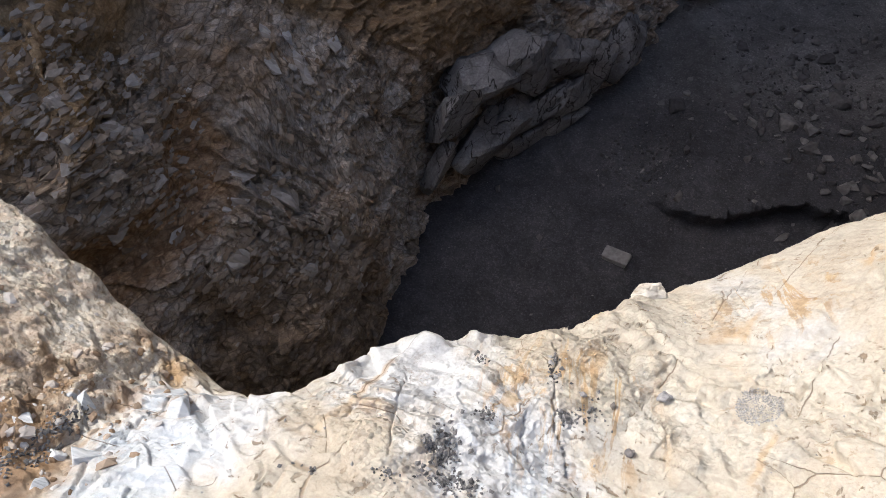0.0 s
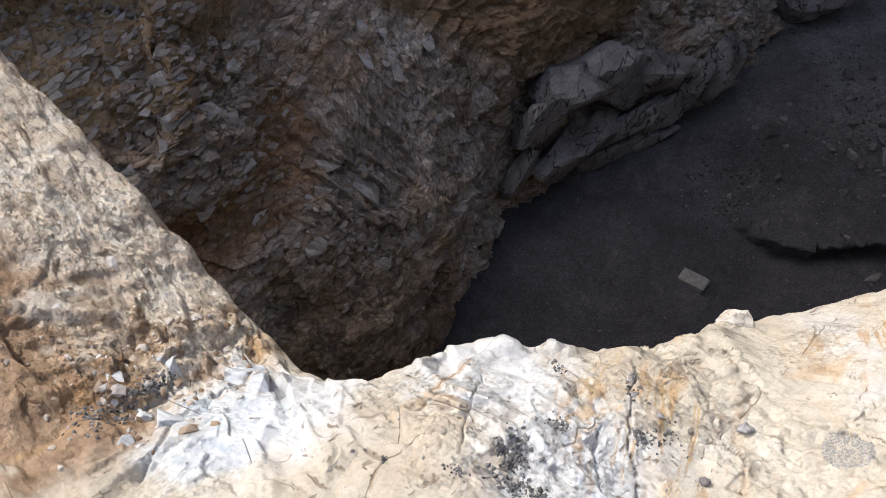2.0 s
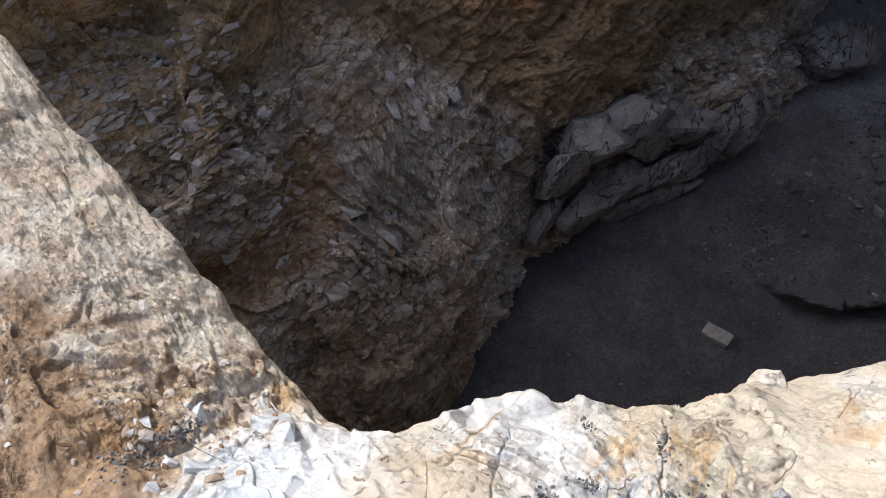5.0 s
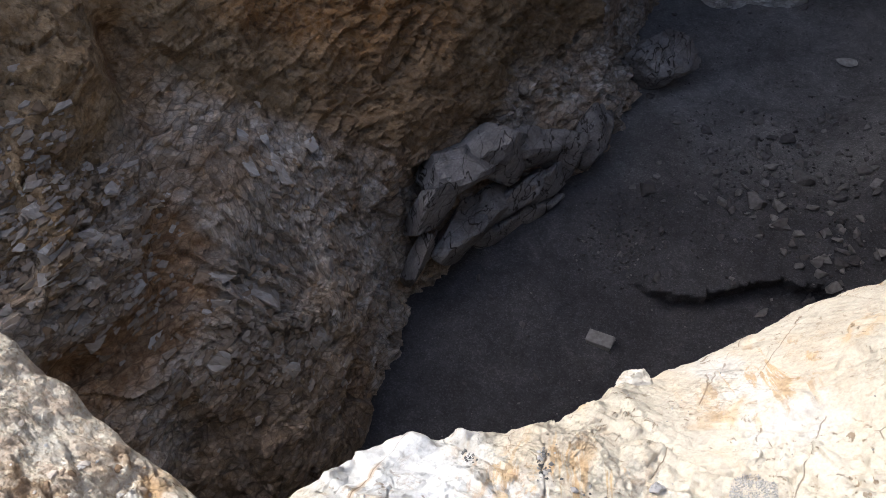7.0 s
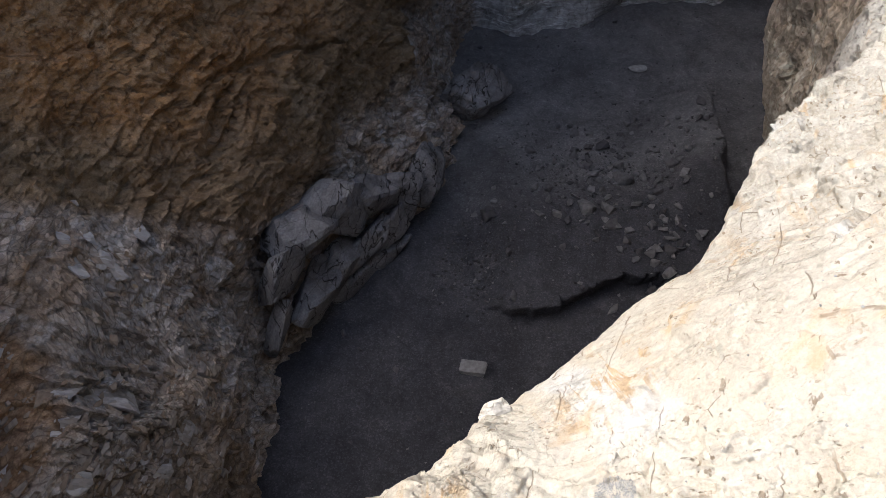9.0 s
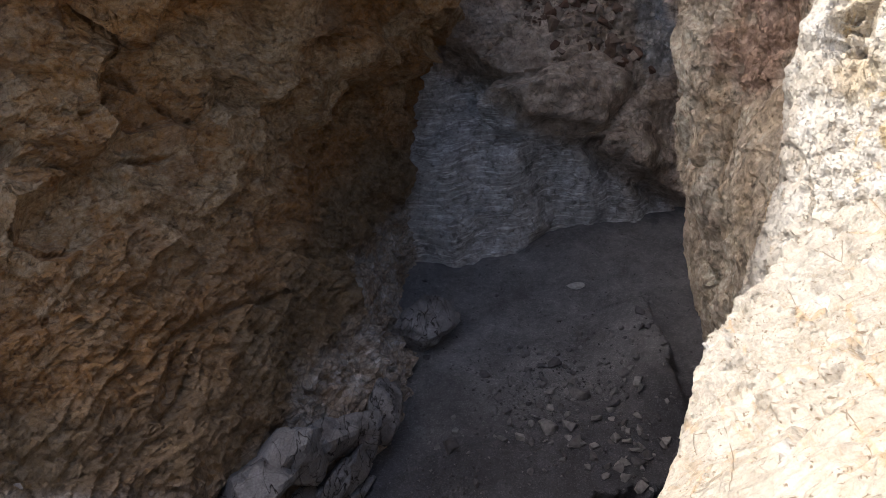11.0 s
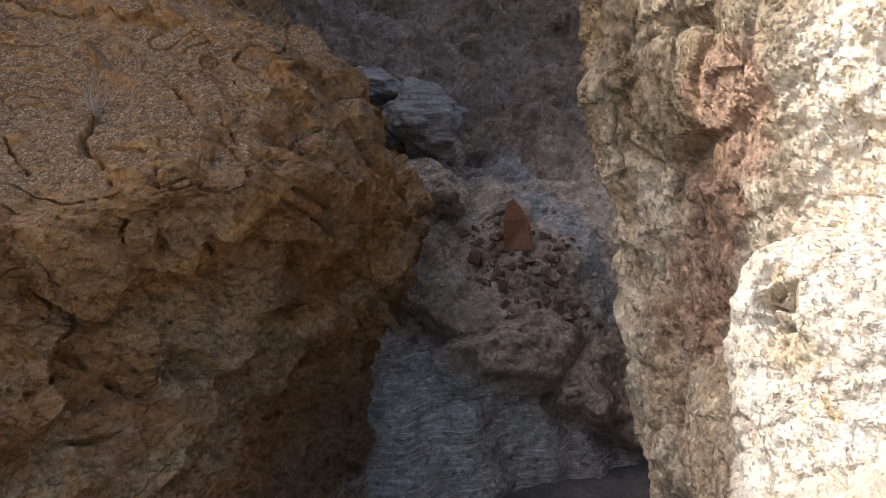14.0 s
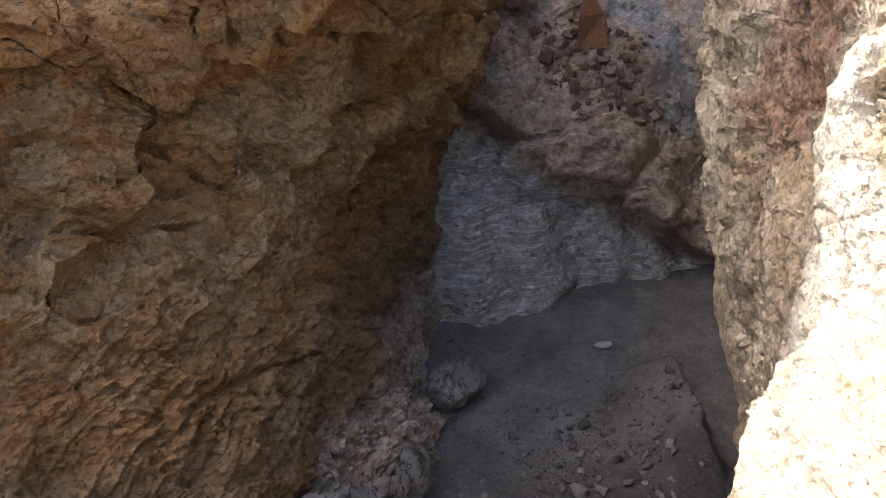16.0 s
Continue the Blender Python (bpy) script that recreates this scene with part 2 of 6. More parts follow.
def canyon_rock():
    """Ochre rock above, blue-grey shattered slate below, dirt in between."""
    k = Nodes("canyon_rock")
    z = k.axis(2)
    broad = k.noise(0.32, 5, warp=0.6)
    beds = k.noise(1.0, 6, k.mapped((0.7, 0.7, 3.0), (18, -14, 20)), 0.6)
    grain = k.noise(11, 6, rough=0.62)
    fine = k.noise(60, 4)
    ochre = k.ramp(beds, (0.25, (0.20, 0.088, 0.028)), (0.45, (0.31, 0.152, 0.052)), (0.6, (0.35, 0.195, 0.082)), (0.78, (0.42, 0.29, 0.165)))
    slate = k.ramp(k.noise(2.4, 7, k.mapped((1, 1, 2.4), (30, 20, 0)), 0.65), (0.3, (0.24, 0.17, 0.115)), (0.5, (0.43, 0.375, 0.325)), (0.7, (0.58, 0.55, 0.525)))
    level = k.math("ADD", k.math("ADD", z, k.span(k.axis(1), 5.3, 7.4, 0.0, 2.3)), k.math("MULTIPLY", k.math("SUBTRACT", broad, 0.5), 1.8))
    umber = k.ramp(k.noise(3.0, 6, None, 0.65), (0.3, (0.15, 0.092, 0.044)), (0.5, (0.215, 0.142, 0.074)), (0.7, (0.30, 0.222, 0.142)))
    col = k.mix(k.span(level, 3.5, 4.0), slate, k.mix(k.span(level, 4.8, 6.0), umber, ochre))
    dirt = k.span(k.noise(0.75, 5, k.mapped((1.2, 1.2, 0.45)), warp=0.8), 0.5, 0.6)
    col = k.mix(k.math("MULTIPLY", dirt, 0.5), col, (0.28, 0.178, 0.098))
    brown = k.near_any([(x - 0.22, y + 0.18, z0 - 0.24) for x, y, z0 in GULLY], 0.30, 0.62)
    col = k.mix(k.math("MULTIPLY", brown, 0.9), col, k.ramp(grain, (0.35, (0.17, 0.088, 0.038)), (0.65, (0.29, 0.175, 0.09))))
    # deep shade at the wall's foot, painted as a dark brown patch
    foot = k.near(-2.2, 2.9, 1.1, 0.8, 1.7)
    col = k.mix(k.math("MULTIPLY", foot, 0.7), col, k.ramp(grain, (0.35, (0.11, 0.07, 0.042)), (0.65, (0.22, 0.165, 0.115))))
    pale = k.math("MAXIMUM", k.near(-2.75, 4.25, 2.35, 0.3, 0.85), k.near(-1.75, 5.3, 0.9, 0.2, 0.8))
    col = k.mix(k.math("MULTIPLY", pale, 0.75), col, k.ramp(k.noise(3.0, 6, k.mapped((0.5, 3.0, 3.0), (0, 0, -10)), 0.65), (0.3, (0.27, 0.245, 0.225)), (0.65, (0.46, 0.435, 0.415))))
    # pale dusty patches, stronger low down to make up for missing bounced light
    ashen_fill = k.span(k.noise(0.9, 6, k.mapped((0.8, 0.8, 1.5), (25, -20, 10)), 0.62, 0.8), 0.45, 0.56)
    col = k.mix(k.math("MULTIPLY", ashen_fill, k.math("MULTIPLY", k.span(z, 6.0, 7.5, 0.85, 0.25), k.span(z, 3.2, 4.6))), col, k.ramp(grain, (0.35, (0.31, 0.20, 0.10)), (0.65, (0.52, 0.37, 0.22))))
    rust = k.math("MULTIPLY", k.span(k.noise(0.62, 5, k.mapped((0.6, 0.6, 1.6), (10, -12, 0))), 0.50, 0.57), k.span(z, 5.4, 6.8))
    col = k.mix(k.math("MULTIPLY", rust, 0.7), col, k.ramp(grain, (0.3, (0.31, 0.135, 0.034)), (0.7, (0.47, 0.24, 0.072))))
    col = k.mix(k.span(grain, 0.42, 0.62, 0.0, 0.5), col, k.mix(0.6, col, (0.42, 0.31, 0.205)))
    facing = k.t.nodes.new("ShaderNodeSeparateXYZ")
    k.t.links.new(k.geo.outputs["Normal"], facing.inputs[0])
    dust = k.math("MULTIPLY", k.span(facing.outputs[2], 0.35, 0.6), k.span(z, 8.0, 8.5))
    col = k.mix(k.math("MULTIPLY", dust, 0.75), col, k.ramp(k.cell(42), (0.1, (0.11, 0.066, 0.038)), (0.6, (0.18, 0.116, 0.069)), (0.95, (0.38, 0.30, 0.21))))
    shaken = k.warped(0.9, 0.45, None, 0.5)
    courses = k.along((0.6, 0.74, 0.3), 1.7, shaken)
    streaks = k.along((0.39, -0.63, -0.67), 3.6, shaken)
    low = k.span(level, 4.6, 3.6)
    fan = k.math("MULTIPLY", k.near(-2.3, 5.0, 2.4, 0.9, 1.7), low)
    plate, tone = k.shards(6.5, courses, 1.9, 0.5)
    chip, chip_tone = k.shards(19, courses, 1.8, 0.45)
    wisp, wisp_tone = k.shards(15, streaks, 1.9, 0.5)
    flake, flake_tone = k.shards(38, streaks, 1.5, 0.4)
    slab, slab_tone = k.shards(3.2, k.along((0.8, 0.5, -0.35), 1.5, shaken), 0.5, 0.2)
    lump, lump_tone = k.shards(9.5, k.along((0.8, 0.5, -0.35), 1.5, shaken), 1.0, 0.3)
    grit, grit_tone = k.shards(27, k.along((0.8, 0.5, -0.35), 1.4, shaken), 0.9, 0.35)
    shade = k.mix(low, k.mix(0.5, grit_tone, k.mix(0.5, slab_tone, lump_tone)), k.mix(fan, k.mix(0.5, tone, chip_tone), k.mix(0.5, wisp_tone, flake_tone)))
    col = k.mix(k.math("ADD", k.math("MULTIPLY", low, 0.26), 0.22), col, k.ramp(shade, (0.15, (0.24, 0.225, 0.205)), (0.5, (0.5, 0.5, 0.5)), (0.85, (0.82, 0.82, 0.83))), "OVERLAY")
    col = k.mix(0.3, col, k.ramp(fine, (0.35, (0.3, 0.29, 0.28)), (0.65, (0.72, 0.72, 0.72))), "OVERLAY")
    low_gap_shade = k.math("MAXIMUM", k.math("MULTIPLY", k.math("MAXIMUM", k.gap(6.5, courses, 0.07), k.math("MULTIPLY", k.gap(19, courses, 0.09), 0.7)), k.math("SUBTRACT", 1.0, fan)), k.math("MULTIPLY", k.gap(15, streaks, 0.09), fan))
    high_gap_shade = k.math("MAXIMUM", k.gap(3.2, k.along((0.8, 0.5, -0.35), 1.5, shaken), 0.028), k.math("MULTIPLY", k.gap(9.5, k.along((0.8, 0.5, -0.35), 1.5, shaken), 0.05), 0.7))
    # crevice shade, which bump can't cast, painted into the gaps
    col = k.mix(k.math("MULTIPLY", k.add(k.math("MULTIPLY", low_gap_shade, low), k.math("MULTIPLY", high_gap_shade, k.math("MULTIPLY", k.math("SUBTRACT", 1.0, low), 0.5))), 0.5), col, (0.055, 0.036, 0.022))
    nick_shade = k.math("MAXIMUM", k.dashes(7, (0.8, 0.5, -0.35), 3.0, 0.60), k.dashes(17, (0.7, 0.3, 0.5), 2.2, 0.61))
    # nicks tinted dark in place of the small shadows they would cast
    col = k.mix(k.math("MULTIPLY", k.math("MULTIPLY", nick_shade, k.math("SUBTRACT", 1.0, low)), 0.32), col, (0.05, 0.032, 0.02))
    rest = k.add(k.math("MULTIPLY", nick_shade, -0.03), k.math("MULTIPLY", grain, 0.03), k.math("MULTIPLY", fine, 0.005))
    upper_h = k.add(slab, k.math("MULTIPLY", lump, 0.8), grit, rest)
    plate_h = k.add(plate, chip, k.math("MULTIPLY", rest, 0.5))
    streak_h = k.add(wisp, flake, k.math("MULTIPLY", plate, 0.35), k.math("MULTIPLY", rest, 0.5))
    low_h = k.add(k.math("MULTIPLY", plate_h, k.math("SUBTRACT", 1.0, fan)), k.math("MULTIPLY", streak_h, fan))
    smooth = k.math("SUBTRACT", 1.0, k.math("MULTIPLY", brown, 0.6))
    h = k.add(k.math("MULTIPLY", upper_h, k.math("SUBTRACT", 1.0, low)), k.math("MULTIPLY", k.math("MULTIPLY", low_h, low), smooth))
    return k.done(col, h, 1.0, 0.92)


def slate_plate(name, joined):
    k = Nodes(name)
    r = k.island() if joined else k.random()
    col = k.ramp(k.math("ADD", k.math("MULTIPLY", r, 0.6), 0.2) if joined else r, (0.0, (0.17, 0.115, 0.07)), (0.4, (0.26, 0.21, 0.165)), (0.8, (0.34, 0.305, 0.275)), (0.93, (0.43, 0.405, 0.385)), (1.0, (0.40, 0.30, 0.185)))
    n = k.noise(14, 6, k.mapped((1, 1, 3), (30, 20, 0)))
    col = k.mix(0.5, col, k.ramp(n, (0.3, (0.25, 0.235, 0.22)), (0.7, (0.78, 0.78, 0.78))), "OVERLAY")
    return k.done(col, n, 0.015, 0.85)


def slate_ledge():
    """Pale grey plates with fine parallel grooves."""
    k = Nodes("slate_ledge")
    shaken = k.warped(2.5, 0.12)
    groove, tone = k.shards(16, k.along((0.75, 0.1, -0.65), 6.0, shaken), 0.9, 0.5)
    chip, chip_tone = k.shards(30, k.along((0.75, 0.1, -0.65), 2.0, shaken), 0.8, 0.4)
    col = k.ramp(k.mix(0.5, tone, k.noise(4, 5)), (0.25, (0.24, 0.205, 0.17)), (0.5, (0.36, 0.33, 0.305)), (0.75, (0.46, 0.44, 0.425)))
    col = k.mix(0.3, col, k.ramp(chip_tone, (0.2, (0.33, 0.32, 0.31)), (0.8, (0.66, 0.66, 0.67))), "OVERLAY")
    return k.done(col, k.add(groove, chip), 1.0, 0.85)


def grey_rib():
    """Smooth blue-grey slabs at the foot of the wall."""
    k = Nodes("grey_rib")
    n = k.noise(1.6, 7, k.mapped((1, 1, 1.6), (20, 30, 0)), 0.6)
    col = k.ramp(n, (0.28, (0.115, 0.102, 0.096)), (0.5, (0.20, 0.19, 0.188)), (0.72, (0.30, 0.29, 0.288)))
    crack = k.lines(2.0, 0.016, k.mapped((1.8, 0.7, 1.2), (0, 0, 35)), 0.5, 3.0)
    col = k.mix(crack, (0.04, 0.034, 0.03), col)
    fine = k.noise(34, 6, rough=0.65)
    col = k.mix(0.5, col, k.ramp(fine, (0.35, (0.28, 0.27, 0.26)), (0.65, (0.75, 0.75, 0.75))), "OVERLAY")
    chip, tone = k.shards(9, k.along((0.45, 0.8, 0.35), 2.5, k.warped(0.8, 0.3, None, 0.5)), 0.7, 0.35)
    col = k.mix(0.3, col, k.ramp(tone, (0.2, (0.36, 0.35, 0.34)), (0.8, (0.64, 0.64, 0.65))), "OVERLAY")
    # gaps between slabs darkened to paint crevice shade
    col = k.mix(k.math("MULTIPLY", k.gap(4.0, k.along((0.45, 0.8, 0.35), 2.5, k.warped(0.8, 0.3, None, 0.5)), 0.025), 0.5), col, (0.05, 0.042, 0.036))
    h = k.add(k.math("MULTIPLY", k.noise(9, 6), 0.02), k.math("MULTIPLY", fine, 0.006), k.math("MULTIPLY", crack, 0.02), chip)
    return k.done(col, h, 1.0, 0.82)


def tan_rock():
    """The tall wall: buff rock with a pink-brown belt and grey bands."""
    k = Nodes("tan_rock")
    beds = k.noise(1.3, 6, k.mapped((2.2, 2.2, 0.6), (0, 25, 0)), 0.6, 0.4)
    col = k.ramp(beds, (0.28, (0.35, 0.275, 0.205)), (0.45, (0.48, 0.405, 0.315)), (0.62, (0.56, 0.495, 0.40)), (0.8, (0.63, 0.575, 0.49)))
    grain = k.noise(13, 6, rough=0.62)
    olive = k.span(k.math("ADD", k.axis(2), k.math("MULTIPLY", k.noise(0.9, 5), 1.6)), 9.0, 10.0, 0.0, 0.9)
    col = k.mix(olive, col, k.ramp(beds, (0.3, (0.16, 0.115, 0.07)), (0.5, (0.25, 0.195, 0.127)), (0.72, (0.34, 0.285, 0.205))))
    belt = k.near_any([(4.24, 5.51, 9.44), (4.35, 5.5, 9.0), (4.4, 5.7, 8.5), (4.42, 5.85, 8.0), (4.42, 5.9, 7.6), (4.33, 6.04, 7.15)], 0.28, 0.55)
    col = k.mix(k.math("MULTIPLY", belt, 0.85), col, k.ramp(k.noise(9, 6, rough=0.65), (0.3, (0.25, 0.15, 0.105)), (0.5, (0.35, 0.225, 0.165)), (0.7, (0.44, 0.31, 0.24))))
    # sunlight put into the colour: paler on the wall's sunward upper part
    sun_pale = k.math("MULTIPLY", k.span(k.math("ADD", k.axis(1), k.noise(1.4, 5)), 5.7, 5.1), k.span(k.axis(2), 6.5, 8.0))
    col = k.mix(k.math("MULTIPLY", sun_pale, 0.92), col, k.ramp(beds, (0.3, (0.70, 0.585, 0.45)), (0.6, (0.82, 0.745, 0.63))))
    stain = k.span(k.noise(1.1, 5, k.mapped((2, 2, 0.5))), 0.57, 0.68)
    col = k.mix(k.math("MULTIPLY", stain, 0.35), col, (0.36, 0.235, 0.115))
    col = k.mix(0.5, col, k.ramp(grain, (0.35, (0.30, 0.28, 0.26)), (0.65, (0.72, 0.72, 0.72))), "OVERLAY")
    split = k.noise(3.0, 6, k.mapped((2.0, 2.0, 0.8), (15, 20, 0)), 0.62, 0.5)
    col = k.mix(0.4, col, k.ramp(k.noise(5.0, 8, k.mapped((1.8, 1.8, 0.9), (10, 24, 0)), 0.7, 0.4), (0.36, (0.22, 0.21, 0.2)), (0.5, (0.5, 0.5, 0.5)), (0.66, (0.78, 0.78, 0.78))), "OVERLAY")
    shaken = k.warped(1.0, 0.35, None, 0.5)
    upright = k.along((0.2, 0.1, 1.0), 1.7, shaken)
    face, tone = k.shards(4.0, upright, 0.28, 0.15)
    knob, knob_tone = k.shards(13, upright, 0.65, 0.35)
    leaf, _ = k.shards(17, k.along((0.85, -0.3, -0.4), 3.0, shaken), 1.2, 0.4)
    layered = k.math("MAXIMUM", olive, k.span(k.noise(0.9, 3), 0.5, 0.6))
    pit_shade = k.math("MAXIMUM", k.dashes(8, (0.15, 0.1, 1.0), 2.2, 0.625), k.dashes(20, (0.7, -0.3, -0.5), 2.5, 0.61))
    col = k.mix(0.35, col, k.ramp(k.mix(0.5, tone, knob_tone), (0.2, (0.34, 0.33, 0.315)), (0.5, (0.5, 0.5, 0.5)), (0.8, (0.68, 0.68, 0.67))), "OVERLAY")
    # painted shade in the gaps between upright faces
    col = k.mix(k.math("MULTIPLY", k.math("MAXIMUM", k.gap(4.0, upright, 0.02), k.math("MULTIPLY", k.gap(13, upright, 0.04), 0.5)), 0.2), col, (0.13, 0.088, 0.055))
    # brown in the pits paints their small shadows
    col = k.mix(k.math("MULTIPLY", pit_shade, 0.38), col, (0.15, 0.095, 0.055))
    h = k.add(face, k.math("MULTIPLY", knob, k.math("SUBTRACT", 1.0, layered)), k.math("MULTIPLY", leaf, layered), k.math("MULTIPLY", pit_shade, -0.035), k.shards(34, shaken, 1.1, 0.4)[0], k.math("MULTIPLY", split, 0.03), k.math("MULTIPLY", grain, 0.022), k.math("MULTIPLY", k.noise(55, 3), 0.005))
    return k.done(col, h, 1.0, 0.92)


def cream_rock():
    """The sunlit shelf: cream rock, white slabs, ochre veins; crumbly brown earth at its far side."""
    k = Nodes("cream_rock")
    x, y = k.axis(0), k.axis(1)
    n = k.noise(1.7, 6, rough=0.6, warp=0.5)
    cream = k.ramp(n, (0.3, (0.50, 0.425, 0.325)), (0.5, (0.565, 0.505, 0.41)), (0.68, (0.61, 0.56, 0.475)))
    flow = k.noise(4.0, 6, k.mapped((2.4, 0.6, 1.0), (0, 0, 20)), 0.6, 1.0)
    cream = k.mix(k.span(flow, 0.55, 0.7, 0.0, 0.5), cream, (0.62, 0.50, 0.36))
    folds = k.noise(6.0, 6, k.mapped((2.4, 0.7, 1.0), (0, 0, 20)), 0.6, 1.2)
    white = k.ramp(folds, (0.3, (0.50, 0.50, 0.505)), (0.48, (0.63, 0.625, 0.615)), (0.7, (0.71, 0.705, 0.695)))
    w = k.math("MAXIMUM", k.near(-0.24, 0.74, 6.98, 0.12, 0.36), k.near(0.05, 0.5, 7.1, 0.12, 0.34))
    w = k.math("MAXIMUM", w, k.near(-0.75, 0.45, 7.08, 0.1, 0.34))
    sand = k.span(k.math("ADD", x, k.noise(1.5, 5)), 1.5, 2.2, 0.0, 0.75)
    cream = k.mix(sand, cream, k.ramp(k.noise(7, 7, rough=0.7), (0.35, (0.41, 0.36, 0.29)), (0.62, (0.59, 0.555, 0.485))))
    w = k.math("MAXIMUM", w, k.math("MULTIPLY", k.span(k.noise(1.2, 5, warp=1.0), 0.56, 0.66), 0.5))
    col = k.mix(w, cream, white)
    blue = k.math("MAXIMUM", k.near(-0.84, 0.28, 7.15, 0.08, 0.28), k.near(-0.95, 0.5, 6.95, 0.04, 0.16))
    blue = k.math("MAXIMUM", blue, k.math("MULTIPLY", k.near(0.0, 0.45, 7.1, 0.05, 0.3), k.span(folds, 0.5, 0.58)))
    col = k.mix(k.math("MULTIPLY", blue, 0.8), col, k.ramp(k.noise(9, 5, k.mapped((1, 5, 1), (0, 0, 35)), 0.6, 0.4), (0.35, (0.49, 0.55, 0.60)), (0.65, (0.74, 0.76, 0.78))))
    veins = k.span(k.noise(3.4, 7, k.mapped((2.8, 0.6, 1.0), (0, 0, 24)), 0.66, 1.6), 0.52, 0.60)
    zone = k.math("MAXIMUM", k.near(0.2, 0.72, 7.0, 0.12, 0.4), k.near(0.86, 1.33, 6.8, 0.1, 0.36))
    zone = k.math("MAXIMUM", k.math("MULTIPLY", zone, 0.85), k.span(k.noise(0.9, 4), 0.52, 0.7, 0.0, 0.45))
    col = k.mix(k.math("MULTIPLY", veins, zone), col, k.ramp(k.noise(18, 5), (0.3, (0.36, 0.215, 0.10)), (0.7, (0.60, 0.44, 0.25))))
    edge = k.math("ADD", k.math("ADD", x, k.math("MULTIPLY", k.math("SUBTRACT", k.noise(3.2, 6), 0.5), 0.5)), k.math("MULTIPLY", y, -0.25))
    earth = k.span(edge, -1.32, -1.15, 1.0, 0.0)
    soil = k.ramp(k.noise(5.2, 8, k.mapped((1.0, 2.0, 1.0), (0, 0, -30)), 0.65, 0.4), (0.3, (0.46, 0.36, 0.265)), (0.5, (0.60, 0.525, 0.43)), (0.7, (0.68, 0.63, 0.55)))
    col = k.mix(earth, col, soil)
    # reddish-brown clay, darkened and widened to include grazing-sun shadow
    clay_shade = k.math("MULTIPLY", k.near_any([(-1.5, 0.3, 7.15), (-1.3, 0.12, 7.2), (-1.75, 0.32, 7.2), (-1.9, 0.12, 7.3), (-1.6, 0.05, 7.25), (-2.1, 0.3, 7.3)], 0.18, 0.36), k.span(k.noise(4, 6), 0.34, 0.46))
    col = k.mix(k.math("MULTIPLY", clay_shade, 0.9), col, k.ramp(k.noise(24, 6), (0.35, (0.21, 0.125, 0.068)), (0.65, (0.36, 0.24, 0.15))))
    rust = k.math("MULTIPLY", k.math("MAXIMUM", k.near(-1.16, 0.36, 7.1, 0.12, 0.34), k.near(-1.05, 0.58, 6.9, 0.05, 0.2)), k.span(k.noise(7, 6), 0.42, 0.56))
    col = k.mix(k.math("MULTIPLY", rust, 0.85), col, k.ramp(k.noise(30, 4), (0.35, (0.25, 0.14, 0.065)), (0.65, (0.46, 0.32, 0.19))))
    fine = k.noise(70, 8, rough=0.75)
    col = k.mix(0.4, col, k.ramp(fine, (0.34, (0.32, 0.30, 0.28)), (0.6, (0.64, 0.64, 0.64))), "OVERLAY")
    shaken = k.warped(2.2, 0.13, None, 1.0)
    grainwise = k.along((0.42, 0.88, -0.2), 2.6, shaken)
    crosswise = k.along((0.9, -0.3, 0.1), 2.0, shaken)
    broken = k.span(k.noise(2.2, 4), 0.42, 0.6)
    streamed = k.along((0.42, 0.88, -0.2), 5.0, k.warped(1.6, 0.12, None, 1.0))
    flake, flake_tone = k.shards(9, crosswise, 0.30, 0.22)
    sheet, _ = k.shards(16, streamed, 0.6, 0.35)
    chip, chip_tone = k.shards(38, grainwise, 1.0, 0.4)
    speck, _ = k.shards(95, shaken, 1.0, 0.4)
    crumb, crumb_tone = k.shards(24, k.along((0.8, -0.5, 0.2), 2.2, shaken), 0.9, 0.4)
    grit, grit_tone = k.shards(62, k.along((0.8, -0.5, 0.2), 1.5, shaken), 1.8, 0.6)
    sand, _ = k.shards(150, None, 1.4, 0.5)
    long_joint = k.math("MAXIMUM", k.cracks(3.6, 0.0026, streamed), k.span(k.noise(2.6, 4), 0.54, 0.58, 1.0, 0.0))
    hair = k.math("MAXIMUM", k.cracks(5, 0.0015, crosswise), k.span(k.noise(4.0, 4, k.mapped((1, 1, 1), (40, 0, 10))), 0.56, 0.60, 1.0, 0.0))
    joint = k.math("MINIMUM", long_joint, hair)
    halo = k.math("MULTIPLY", k.math("SUBTRACT", 1.0, k.cracks(3.6, 0.016, streamed)), k.span(k.noise(2.4, 5), 0.50, 0.6))
    solid = k.math("SUBTRACT", 1.0, earth)
    col = k.mix(k.math("MULTIPLY", k.math("MULTIPLY", halo, solid), 0.5), col, (0.56, 0.36, 0.17))
    col = k.mix(k.math("MULTIPLY", broken, 0.3), col, k.ramp(chip_tone, (0.2, (0.36, 0.35, 0.34)), (0.5, (0.5, 0.5, 0.5)), (0.8, (0.62, 0.62, 0.61))), "OVERLAY")
    col = k.mix(k.math("MULTIPLY", earth, 0.4), col, k.ramp(k.mix(0.5, crumb_tone, grit_tone), (0.2, (0.32, 0.30, 0.28)), (0.5, (0.5, 0.5, 0.5)), (0.8, (0.66, 0.66, 0.65))), "OVERLAY")
    slit_shade = k.math("MAXIMUM", k.dashes(30, (0.42, 0.88, -0.2), 3.0, 0.625), k.dashes(36, (0.9, -0.3, 0.1), 2.5, 0.635))
    slit_shade = k.math("MULTIPLY", slit_shade, k.span(k.noise(1.9, 4), 0.42, 0.56, 0.15, 1.0))
